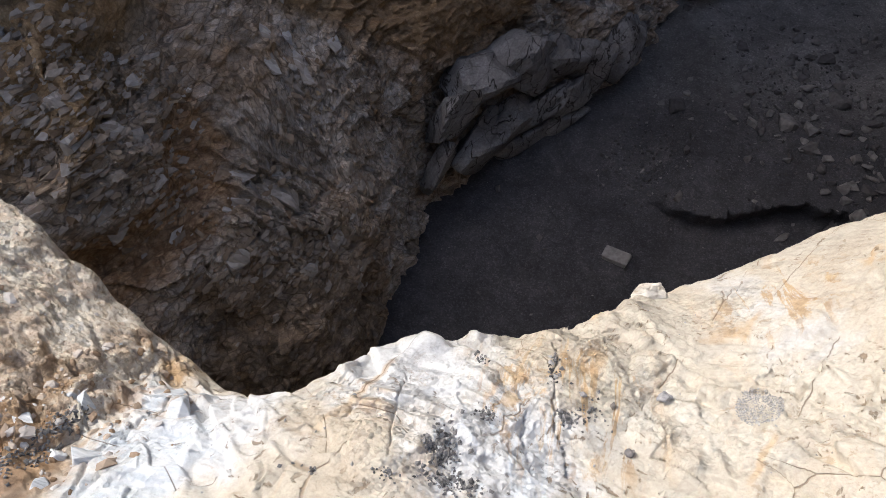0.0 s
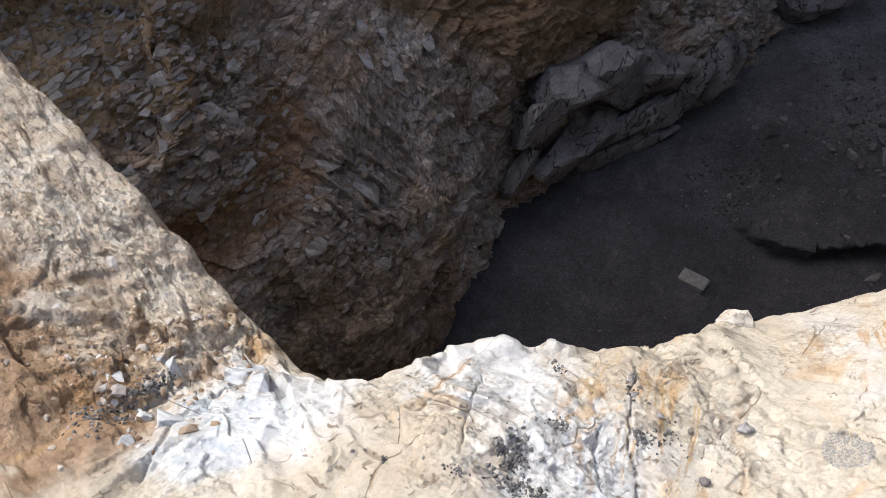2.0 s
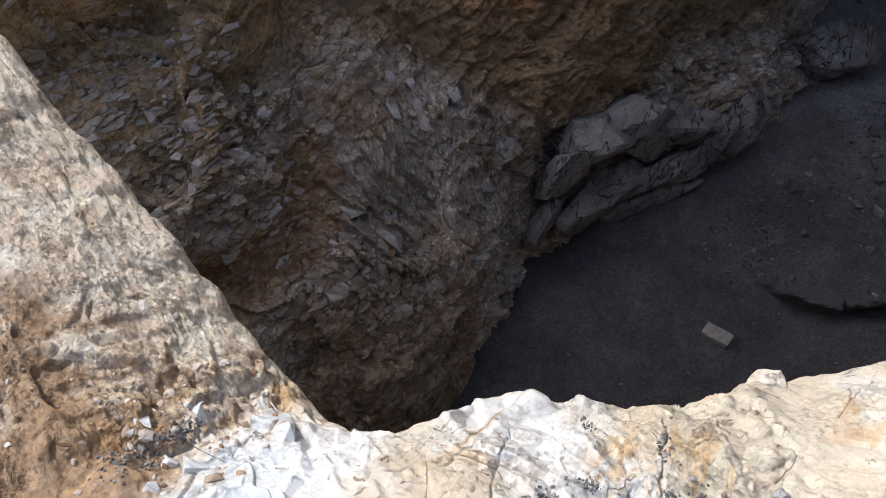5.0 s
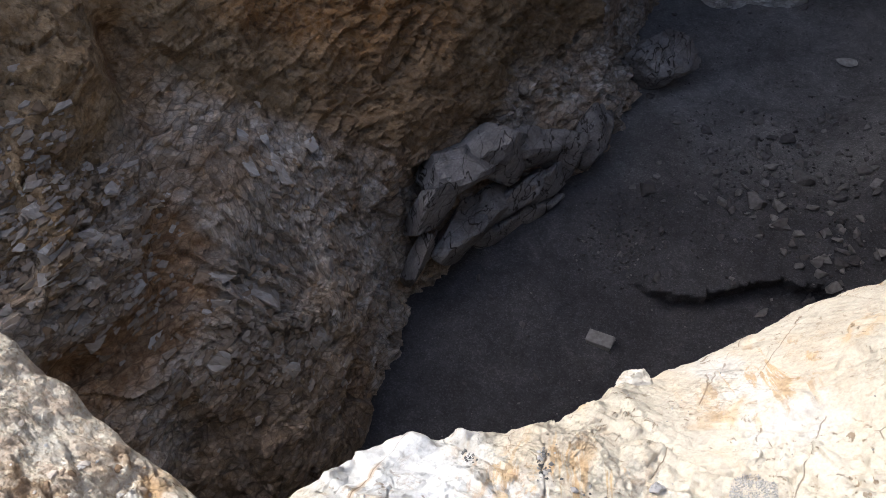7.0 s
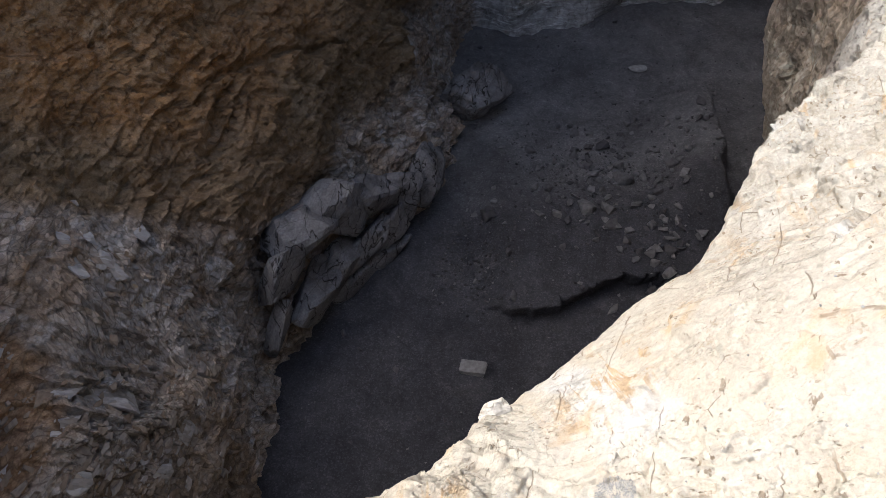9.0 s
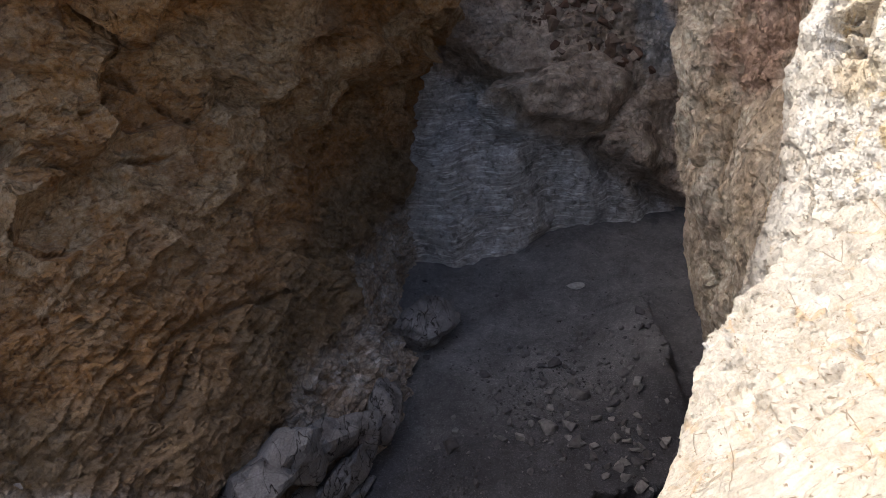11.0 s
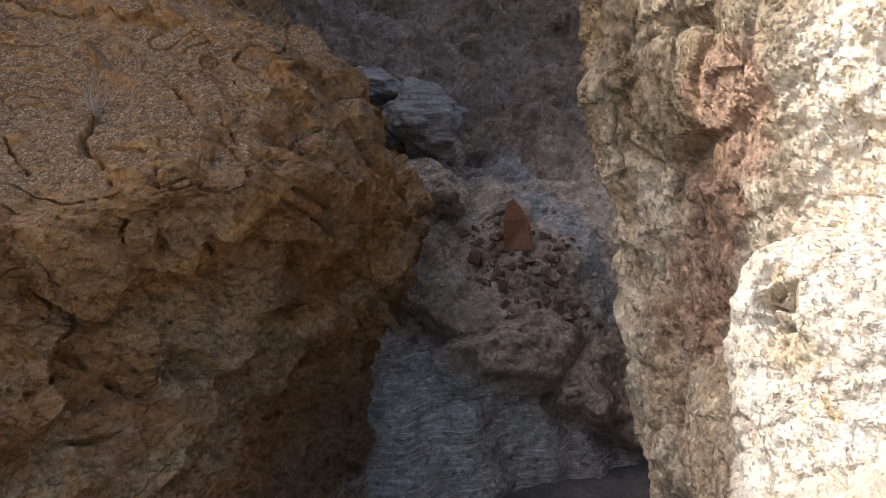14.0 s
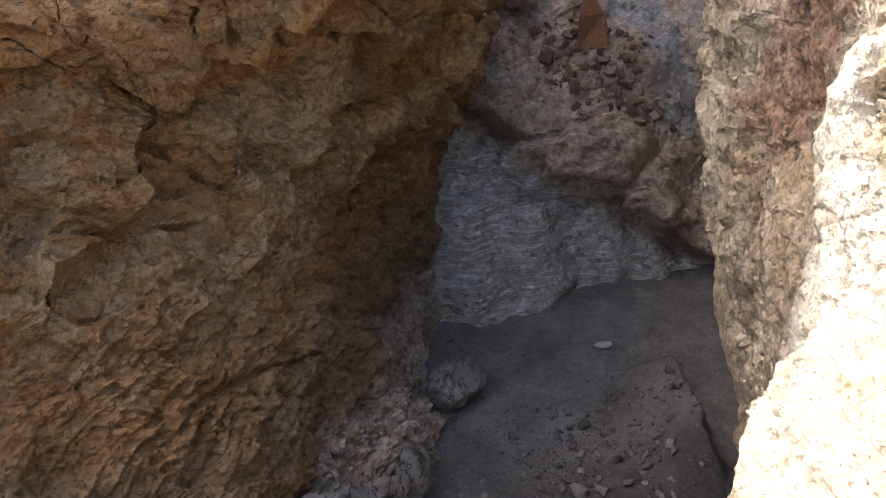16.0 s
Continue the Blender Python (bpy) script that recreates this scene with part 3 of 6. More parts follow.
    nick_shade = k.math("MAXIMUM", k.dashes(30, (0.8, -0.5, 0.2), 2.5, 0.58), k.dashes(75, (0.8, -0.5, 0.2), 1.6, 0.60))
    # brown joints; the slits' brown imitates shadows under small ledges
    col = k.mix(k.math("MULTIPLY", k.math("MULTIPLY", k.math("MAXIMUM", k.math("MULTIPLY", k.math("SUBTRACT", 1.0, joint), 0.8), slit_shade), solid), 0.7), col, (0.20, 0.125, 0.065))
    # dark specks on the earth paint the cast shadows of crumbs
    col = k.mix(k.math("MULTIPLY", k.math("MULTIPLY", nick_shade, earth), 0.4), col, (0.26, 0.18, 0.11))
    grimy = k.math("MULTIPLY", k.span(k.noise(22, 8, k.mapped((0.8, 1.6, 1.0), (0, 0, 35)), 0.7, 0.6), 0.56, 0.63), k.span(k.noise(2.4, 4), 0.44, 0.56))
    col = k.mix(k.math("MULTIPLY", grimy, 0.5), col, (0.36, 0.26, 0.16))
    rock_h = k.add(flake, k.math("MULTIPLY", sheet, 0.8), k.math("MULTIPLY", k.math("ADD", chip, speck), k.math("ADD", k.math("MULTIPLY", broken, 0.7), 0.15)), k.math("MULTIPLY", joint, 0.004), k.math("MULTIPLY", slit_shade, -0.004), k.math("MULTIPLY", fine, 0.003))
    patch = k.span(k.noise(5.0, 5), 0.42, 0.6, 0.25, 1.0)
    earth_h = k.add(k.math("MULTIPLY", nick_shade, -0.008), k.math("MULTIPLY", k.add(crumb, grit, sand), patch), k.math("MULTIPLY", fine, 0.006), k.math("MULTIPLY", k.noise(14, 6, k.along((0.8, -0.5, 0.2), 2.5), 0.65), 0.02))
    h = k.add(k.math("MULTIPLY", rock_h, solid), k.math("MULTIPLY", earth_h, earth))
    return k.done(col, h, 1.0, 0.9)


def flaky_rock():
    """Bleached flaky rock with ochre seams."""
    k = Nodes("flaky_rock")
    beds = k.noise(2.2, 7, k.mapped((1.6, 1.6, 0.9), (12, 22, 10)), 0.62, 0.8)
    col = k.ramp(beds, (0.28, (0.52, 0.45, 0.365)), (0.45, (0.60, 0.545, 0.465)), (0.62, (0.66, 0.62, 0.555)), (0.8, (0.71, 0.695, 0.66)))
    seam = k.span(k.noise(1.6, 6, k.mapped((2.4, 2.4, 0.7), (0, 14, 0)), 0.6, 1.2), 0.57, 0.66)
    col = k.mix(k.math("MULTIPLY", seam, 0.75), col, k.ramp(k.noise(12, 4), (0.3, (0.40, 0.25, 0.10)), (0.7, (0.62, 0.47, 0.25))))
    ochre = k.math("MAXIMUM", k.near(3.92, 4.15, 7.6, 0.08, 0.28), k.near(3.98, 4.4, 7.95, 0.06, 0.25))
    col = k.mix(k.math("MULTIPLY", ochre, 0.45), col, (0.50, 0.37, 0.19))
    fine = k.noise(50, 5)
    shaken = k.warped(1.4, 0.22, None, 1.0)
    lie = k.along((0.3, 0.85, -0.42), 2.2, shaken)
    flake, tone = k.shards(7, lie, 0.35, 0.2)
    chip, chip_tone = k.shards(24, lie, 0.9, 0.4)
    speck, _ = k.shards(60, shaken, 1.1, 0.4)
    pit_shade = k.math("MAXIMUM", k.dashes(13, (0.3, 0.5, 0.6), 2.0, 0.61), k.dashes(34, (0.3, 0.85, -0.42), 2.5, 0.61))
    col = k.mix(0.25, col, k.ramp(k.mix(0.5, tone, chip_tone), (0.2, (0.34, 0.33, 0.31)), (0.5, (0.5, 0.5, 0.5)), (0.8, (0.66, 0.66, 0.66))), "OVERLAY")
    # faint crevice shade painted between the flakes
    col = k.mix(k.math("MULTIPLY", k.math("MAXIMUM", k.gap(7, lie, 0.02), k.math("MULTIPLY", k.gap(24, lie, 0.05), 0.5)), 0.15), col, (0.23, 0.155, 0.085))
    # pits coloured dark to imitate self-shadowing of the flakes
    col = k.mix(k.math("MULTIPLY", pit_shade, 0.35), col, (0.27, 0.18, 0.10))
    h = k.add(flake, chip, speck, k.math("MULTIPLY", pit_shade, -0.03), k.math("MULTIPLY", fine, 0.006))
    return k.done(col, h, 1.0, 0.92)


def gravel_bed():
    """Dark damp-looking silt and fine gravel."""
    k = Nodes("gravel_bed")
    n = k.noise(0.8, 6, warp=0.5)
    col = k.ramp(n, (0.3, (0.047, 0.046, 0.052)), (0.5, (0.067, 0.066, 0.074)), (0.72, (0.096, 0.094, 0.101)))
    drift = k.noise(0.7, 6, k.mapped((1.5, 0.7, 1.0), (0, 0, -30)), 0.6, 0.8)
    col = k.mix(k.span(drift, 0.54, 0.68, 0.0, 0.5), col, (0.135, 0.13, 0.132))
    col = k.mix(k.span(drift, 0.46, 0.34, 0.0, 0.5), col, (0.06, 0.058, 0.063))
    # grazing sheen of the far bed put into its colour: paler with distance
    col = k.mix(k.span(k.math("ADD", k.axis(1), k.noise(0.6, 4)), 8.0, 10.8, 0.0, 0.85), col, k.ramp(n, (0.3, (0.14, 0.135, 0.135)), (0.7, (0.27, 0.262, 0.258))))
    peb = k.cell(55)
    col = k.mix(0.45, col, k.ramp(peb, (0.2, (0.25, 0.25, 0.26)), (0.8, (0.52, 0.52, 0.52)), (0.985, (0.98, 0.97, 0.96))), "OVERLAY")
    col = k.mix(0.5, col, k.ramp(k.noise(6, 6, rough=0.7), (0.35, (0.3, 0.3, 0.3)), (0.65, (0.7, 0.7, 0.7))), "OVERLAY")
    grain = k.noise(24, 6)
    h = k.math("ADD", k.math("MULTIPLY", grain, 0.6), k.math("MULTIPLY", peb, 0.35))
    return k.done(col, h, 0.03, 0.85, 0.3)


def loose_stone(name, dark, mid, light):
    k = Nodes(name)
    col = k.ramp(k.random(), (0.0, dark), (0.5, mid), (1.0, light))
    n = k.noise(16, 6)
    col = k.mix(0.5, col, k.ramp(n, (0.3, (0.25, 0.24, 0.23)), (0.7, (0.78, 0.78, 0.78))), "OVERLAY")
    return k.done(col, n, 0.012, 0.9)


def pebble_mix(name, dark, mid, light):
    k = Nodes(name)
    col = k.ramp(k.island(), (0.0, dark), (0.55, mid), (0.85, mid), (1.0, light))
    return k.done(col, k.noise(120, 3), 0.003, 0.9)


def striped_rock():
    """The far end: banded grey-white bedrock below, brown boulder ground above, violet-grey slopes behind."""
    k = Nodes("striped_rock")
    z, y = k.axis(2), k.axis(1)
    bands = k.noise(2.6, 7, k.mapped((0.7, 0.7, 6.5), (10, 14, 0)), 0.72, 0.5)
    low = k.ramp(bands, (0.36, (0.40, 0.385, 0.372)), (0.50, (0.50, 0.487, 0.475)), (0.56, (0.60, 0.59, 0.58)), (0.61, (0.88, 0.87, 0.86)))
    high = k.ramp(k.noise(1.6, 7, rough=0.65), (0.3, (0.28, 0.205, 0.15)), (0.5, (0.43, 0.345, 0.275)), (0.72, (0.56, 0.48, 0.40)))
    far = k.ramp(k.noise(0.7, 7, k.mapped((1, 1, 1.6)), 0.65), (0.3, (0.12, 0.084, 0.066)), (0.5, (0.20, 0.148, 0.118)), (0.72, (0.30, 0.235, 0.195)))
    wob = k.math("MULTIPLY", k.math("SUBTRACT", k.noise(0.9, 4), 0.5), 2.4)
    rim = k.add(z, k.math("MULTIPLY", k.axis(0), 0.67), k.math("MULTIPLY", wob, 0.4))
    col = k.mix(k.math("MAXIMUM", k.span(rim, 5.9, 6.6), k.span(k.math("ADD", k.axis(0), wob), 2.6, 1.6)), low, high)
    col = k.mix(k.span(y, 18.5, 21.0), col, far)
    chute = k.near_any([(8.1, 21.1, 7.1), (8.0, 20.0, 6.95), (7.9, 19.0, 6.8), (7.76, 17.82, 6.55), (8.1, 17.4, 6.2), (8.42, 17.07, 5.9), (8.6, 16.6, 5.4), (8.7, 16.26, 5.0), (8.76, 16.0, 4.5), (8.8, 15.8, 3.9)], 0.3, 0.75)
    col = k.mix(k.math("MULTIPLY", chute, 0.85), col, k.ramp(k.noise(5, 5), (0.3, (0.27, 0.265, 0.265)), (0.7, (0.45, 0.445, 0.44))))
    grain = k.noise(8, 6)
    col = k.mix(0.5, col, k.ramp(grain, (0.3, (0.27, 0.26, 0.25)), (0.7, (0.76, 0.76, 0.76))), "OVERLAY")
    lumps = k.noise(2.6, 8, rough=0.7, warp=0.3)
    col = k.mix(0.35, col, k.ramp(lumps, (0.36, (0.22, 0.21, 0.2)), (0.5, (0.5, 0.5, 0.5)), (0.66, (0.8, 0.8, 0.8))), "OVERLAY")
    shaken = k.warped(0.7, 0.5, None, 0.5)
    nick_shade = k.math("MAXIMUM", k.dashes(5, (0.8, 0.2, -0.4), 2.2, 0.60), k.dashes(13, (0.5, 0.6, 0.3), 1.8, 0.61))
    # small shadows between blocks, painted as dark nicks
    col = k.mix(k.math("MULTIPLY", nick_shade, 0.4), col, (0.055, 0.042, 0.034))
    block, tone = k.shards(3.2, shaken, 1.0, 0.4)
    chip, chip_tone = k.shards(10, shaken, 1.2, 0.4)
    col = k.mix(0.35, col, k.ramp(k.mix(0.5, tone, chip_tone), (0.2, (0.3, 0.29, 0.28)), (0.5, (0.5, 0.5, 0.5)), (0.8, (0.72, 0.72, 0.72))), "OVERLAY")
    # dark colour between blocks stands in for shade in the gaps
    col = k.mix(k.math("MULTIPLY", k.math("MAXIMUM", k.gap(3.2, shaken, 0.05), k.math("MULTIPLY", k.gap(10, shaken, 0.07), 0.5)), 0.28), col, (0.06, 0.045, 0.036))
    h = k.add(k.math("MULTIPLY", grain, 0.05), k.math("MULTIPLY", lumps, 0.05), k.math("MULTIPLY", bands, 0.06), block, chip)
    return k.done(col, h, 1.0, 0.92)


def streaked_slab():
    """Blue-white smooth rock with fine parallel streaks and ochre edges."""
    k = Nodes("streaked_slab")
    n = k.noise(12, 6, k.mapped((1, 6, 1), (0, 0, 35)), 0.62, 0.3)
    col = k.ramp(n, (0.3, (0.50, 0.53, 0.555)), (0.5, (0.64, 0.655, 0.665)), (0.7, (0.74, 0.745, 0.745)))
    col = k.mix(k.span(k.noise(9, 5), 0.58, 0.66, 0.0, 0.7), col, (0.46, 0.33, 0.19))
    return k.done(col, n, 0.012, 0.8)


def striped_dome():
    """Rounded grey rock with thin pale layers."""
    k = Nodes("striped_dome")
    bands = k.noise(2.2, 6, k.mapped((0.5, 0.5, 5.0), (14, 22, 0)), 0.66, 0.6)
    col = k.ramp(bands, (0.3, (0.13, 0.115, 0.105)), (0.5, (0.21, 0.195, 0.185)), (0.7, (0.32, 0.30, 0.29)))
    grain = k.noise(14, 6, rough=0.65)
    col = k.mix(0.5, col, k.ramp(grain, (0.35, (0.28, 0.27, 0.26)), (0.65, (0.74, 0.74, 0.74))), "OVERLAY")
    return k.done(col, k.math("ADD", k.math("MULTIPLY", bands, 0.8), k.math("MULTIPLY", grain, 0.4)), 0.09, 0.9)


M_WALL, M_PLATE, M_SHARD, M_RIB, M_TALL, M_CREAM = canyon_rock(), slate_plate("slate_plate", False), slate_plate("slate_shard", True), grey_rib(), tan_rock(), cream_rock()
M_BED, M_FAR, M_FLAKY = gravel_bed(), striped_rock(), flaky_rock()
M_STONE = loose_stone("loose_stone", (0.075, 0.071, 0.074), (0.125, 0.12, 0.122), (0.22, 0.212, 0.21))
M_RUBBLE = loose_stone("rubble_stone", (0.10, 0.055, 0.038), (0.16, 0.11, 0.082), (0.27, 0.22, 0.18))
M_RED = loose_stone("red_stone", (0.24, 0.115, 0.07), (0.26, 0.125, 0.075), (0.28, 0.14, 0.085))
M_PALE = loose_stone("pale_stone", (0.26, 0.25, 0.25), (0.33, 0.32, 0.31), (0.42, 0.41, 0.39))
M_GRIT = pebble_mix("grit", (0.04, 0.038, 0.039), (0.09, 0.087, 0.088), (0.22, 0.215, 0.21))
M_BLACK = pebble_mix("dark_pebbles", (0.06, 0.058, 0.058), (0.20, 0.192, 0.187), (0.48, 0.46, 0.44))
M_ASH = pebble_mix("grey_pebbles", (0.22, 0.215, 0.21), (0.40, 0.39, 0.375), (0.62, 0.60, 0.57))
M_CHIP = loose_stone("rusty_chip", (0.24, 0.155, 0.09), (0.38, 0.305, 0.235), (0.55, 0.53, 0.51))
M_KNOB = loose_stone("shelf_stone", (0.17, 0.15, 0.13), (0.27, 0.255, 0.25), (0.36, 0.35, 0.35))
M_SLAB = loose_stone("slab_stone", (0.22, 0.215, 0.215), (0.23, 0.225, 0.225), (0.24, 0.235, 0.235))
M_ICE = streaked_slab()
M_LEDGE = slate_ledge()
M_DOME = striped_dome()
M_TWIG = loose_stone("dry_twig", (0.36, 0.29, 0.21), (0.40, 0.33, 0.25), (0.45, 0.38, 0.30))

# ---- large forms ----
LEFT = [
    [(-3.2, 1.0), (-1.8, 3.2), (-1.35, 4.6), (-1.2, 6.3), (0.4, 8.4), (1.5, 10.2), (1.8, 13.0), (3.4, 15.2), (6.0, 19.0)],
    [(-4.0, 1.4), (-2.7, 2.8), (-2.15, 4.3), (-1.9, 5.9), (-0.6, 8.1), (0.4, 10.3), (1.1, 13.3), (3.0, 15.8), (5.5, 20.0)],
    [(-6.0, 1.5), (-4.3, 3.3), (-4.1, 4.9), (-3.6, 6.7), (-2.0, 8.5), (-0.5, 10.5), (1.2, 13.2), (2.9, 15.6), (5.0, 21.0)],
    [(-9.0, 2.0), (-7.0, 4.4), (-6.0, 6.2), (-4.4, 8.2), (-2.6, 9.9), (-0.6, 10.8), (1.9, 12.5), (3.4, 13.6), (5.4, 22.0)],
    [(-11, 3.0), (-9.0, 5.5), (-7.0, 7.4), (-4.6, 9.0), (-2.4, 9.75), (0.0, 9.8), (1.75, 11.7), (2.4, 13.6), (3.6, 22.0)],
    [(-12, 4.5), (-10.2, 7.), (-8.2, 8.9), (-5.2, 10.6), (-2.8, 11.9), (-0.5, 11.4), (1.1, 12.1), (1.7, 14.5), (3.0, 22.3)],
    [(-13, 6.0), (-11, 8.0), (-9.0, 10.), (-6.0, 11.5), (-3.6, 13.2), (-1.8, 13.2), (-0.2, 13.2), (0.4, 16.5), (2.0, 23.0)],
    [(-15, 9.0), (-13, 11.), (-11, 13.), (-9.0, 14.5), (-6.0, 16.0), (-3.7, 16.5), (-2.0, 17.5), (-1.2, 21.0), (-1.0, 26.0)],
]


def polyline_distance(p, line):
    best = np.full(len(p), 9e9)
    for a, b in zip(np.array(line[:-1], float), np.array(line[1:], float)):
        t = np.clip(((p - a) @ (b - a)) / ((b - a) @ (b - a)), 0, 1)
        best = np.minimum(best, np.linalg.norm(p - a - t[:, None] * (b - a), axis=1))
    return best


def around(p, c, r):
    return np.exp(-(((p - c) ** 2).sum(1) / r ** 2))


COURSE_A, COURSE_B = np.array((0.60, 0.74, 0.30)), np.array((0.937, -0.165, -0.34))
UP_A, UP_B = np.array((-0.65, 0.23, 0.73)), np.array((0.25, 0.878, 0.262))
left_base = g = contour_grid(LEFT, (-0.4, 2, 4, 6.5, 8.4, 9.8, 11.4, 16),
                             paced(850, [(0, 0.5), (0.08, 1), (0.2, 1.25), (0.45, 1.25), (0.6, 0.9), (0.8, 0.9), (0.87, 0.5), (1, 0.3)]), paced(610, [(0, 1.1), (0.43, 1.1), (0.6, 1), (0.72, 0.9), (0.86, 0.7), (1, 0.3)]))
p = g.reshape(-1, 3)
q = turned(p, 22, -16, 18)
warp = np.stack([fractal(p * 0.9, 3, 31), fractal(p * 0.9, 3, 37), fractal(p * 0.9, 3, 41)], 1) * 0.22
big, jb = facets((q + 0.6 * warp) * (0.75, 0.75, 1.1), 3, 1.3, 0.10)
mid, jm = facets((q + warp) * (1.9, 1.9, 3.0), 7, 1.5, 0.06)
small, js = facets((q + 0.5 * warp) * (5.5, 5.5, 10.0), 11, 2.4, 0.05)
block = step(fractal(p * 0.55 + 3.0, 3, 51), -0.3, 0.3)
lower = step(p[:, 2] + 0.7 * fractal(p * 0.5, 2, 57), 5.0, 3.8)
fan = np.clip(around(p, (-2.75, 4.25, 2.3), 0.95) * 1.4, 0, 1)
wob = 0.16 * fractal(p * 1.1, 3, 64)
wide = shingles((p @ UP_A + wob) * 5.0, (p @ COURSE_A + wob) * 3.2, 21)
thin = shingles((p @ UP_A + wob) * 13.0, (p @ COURSE_A + 2 * wob) * 6.0, 23)
ray = shingles((p @ UP_B + 0.6 * wob) * 9.0, (p @ COURSE_B + wob) * 1.7, 27)
rise = 0.26 * fractal(p * 0.45, 3, 71) + 0.12 * np.abs(fractal(q * (0.7, 0.7, 1.1), 3, 75)) + (0.44 - 0.26 * lower) * big + (0.085 - 0.03 * lower) * mid
rise += (0.07 * np.abs(fractal((q + warp) * (1.1, 1.1, 1.9), 2, 77)) + 0.02 * np.abs(fractal((q + warp) * (3.0, 3.0, 4.5), 2, 79))) * (1 - 0.6 * lower) + (0.012 + 0.016 * block) * small + 0.006 * fractal(p * 4, 3, 81)
bench = step(p[:, 2], 7.9, 8.4) * step(p[:, 0], 1.0, 0.0)
rise *= 1 - 0.6 * bench
plates = lower * (1 - fan)
rise += plates * (0.10 * (wide - 0.4) * (0.4 + 0.6 * block) + 0.018 * (thin - 0.4) + 0.012 * small + 0.03 * mid) + lower * fan * (0.08 * (ray - 0.4) - 0.10 * seams(p * 1.5, 33, 0.05))
upper = 1 - lower
rise -= upper * (0.10 * seams((q + warp) * (0.55, 0.55, 1.0), 43, 0.035) + 0.06 * seams((q + warp) * (1.3, 1.3, 2.0), 47, 0.05) * block)
rise += upper * 0.05 * strata((q[:, 2] + 0.35 * fractal(p * 0.5, 3, 61)) * 2.6, 5)
gully = np.exp(-(polyline_distance(p, GULLY) / 0.26) ** 2)
rise = rise * (1 - 0.6 * gully) - 0.5 * gully
rib_line = [(-1.5, 5.9, 0.5), (-1.15, 6.9, 1.2), (-0.5, 7.6, 1.2), (0.4, 8.5, 0.8)]
rise -= 0.38 * np.exp(-(polyline_distance(p, rib_line) / 0.62) ** 2) + 0.45 * around(p, (1.9, 11.3, 0.5), 0.9)
rise += 0.30 * around(p, (0.6, 11.2, 6.7), 0.8) - 0.3 * around(p, (1.7, 12.9, 4.6), 0.9) - 0.2 * around(p, (1.1, 12.5, 3.6), 0.9) - 0.25 * around(p, (-3.75, 5.6, 4.0), 0.45)
left_grid = pushed(g, rise)
# cracks and creases: course, half width, depth
CREASES = [([(-1.57, 11.0, 9.39), (-1.69, 10.5, 9.06), (-1.66, 10.38, 8.85), (-1.39, 9.7, 8.63), (-1.32, 9.8, 8.23), (-1.26, 9.67, 7.97), (-1.31, 9.87, 7.65)], 0.03, 0.16),
           ([(-2.71, 10.7, 9.1), (-2.51, 10.4, 8.8), (-2.32, 10.12, 8.5), (-2.18, 10.04, 8.27), (-1.97, 9.69, 8.1)], 0.025, 0.12), ([(-1.35, 10.29, 8.89), (-0.97, 10.01, 8.69), (-0.78, 9.97, 8.45), (-0.77, 9.85, 8.14)], 0.025, 0.1),
           ([(-0.88, 9.82, 7.97), (-0.86, 9.78, 7.72), (-0.86, 10.18, 7.38)], 0.05, 0.14), ([(-0.71, 10.94, 9.82), (-0.42, 10.6, 9.6), (-0.21, 10.14, 9.38), (0.05, 10.18, 9.03), (0.43, 9.85, 8.46), (0.85, 9.88, 8.0), (1.55, 11.39, 7.3)], 0.05, 0.14)]
CREASES += [([(0.08, 10.34, 9.45), (0.41, 10.04, 9.1), (0.74, 9.99, 8.63), (1.03, 10.14, 8.11), (1.62, 11.19, 7.64)], 0.045, 0.14), ([(0.84, 10.06, 9.1), (0.89, 9.97, 8.85), (1.04, 10.06, 8.69)], 0.04, 0.12),
            ([(1.72, 12.1, 9.45), (1.92, 11.72, 8.98), (2.09, 11.73, 8.63), (2.71, 12.06, 8.08)], 0.09, 0.25), ([(-0.34, 10.18, 7.54), (-0.19, 10.49, 7.23), (0.24, 10.64, 7.3), (0.64, 10.39, 7.65)], 0.05, 0.18)]
CREASES += [([(-2.26, 10.04, 6.24), (-1.85, 9.87, 5.99), (-1.66, 10.2, 5.64), (-1.43, 10.48, 5.33), (-1.03, 10.9, 5.11)], 0.06, 0.18), ([(0.71, 11.4, 6.06), (1.19, 11.82, 5.9), (1.59, 12.06, 5.74)], 0.07, 0.2),
            ([(-0.91, 10.74, 6.39), (-0.86, 10.53, 5.94), (-0.78, 10.69, 5.53)], 0.05, 0.14), ([(-2.79, 9.48, 6.05), (-2.4, 9.39, 6.05), (-2.19, 9.62, 6.08)], 0.05, 0.14), ([(-3.3, 8.58, 5.81), (-2.44, 9.12, 5.39), (-1.67, 9.95, 5.07)], 0.05, 0.14),
            ([(-1.89, 7.61, 3.61), (-1.34, 8.59, 3.29), (-0.18, 9.74, 2.67)], 0.07, 0.14)]
shaken = left_grid.reshape(-1, 3) + 0.05 * np.stack([fractal(p * 4, 2, 95), fractal(p * 4, 2, 96), fractal(p * 4, 2, 97)], 1)
carve, skin = np.zeros(len(p)), grid_normals(g).reshape(-1, 3)
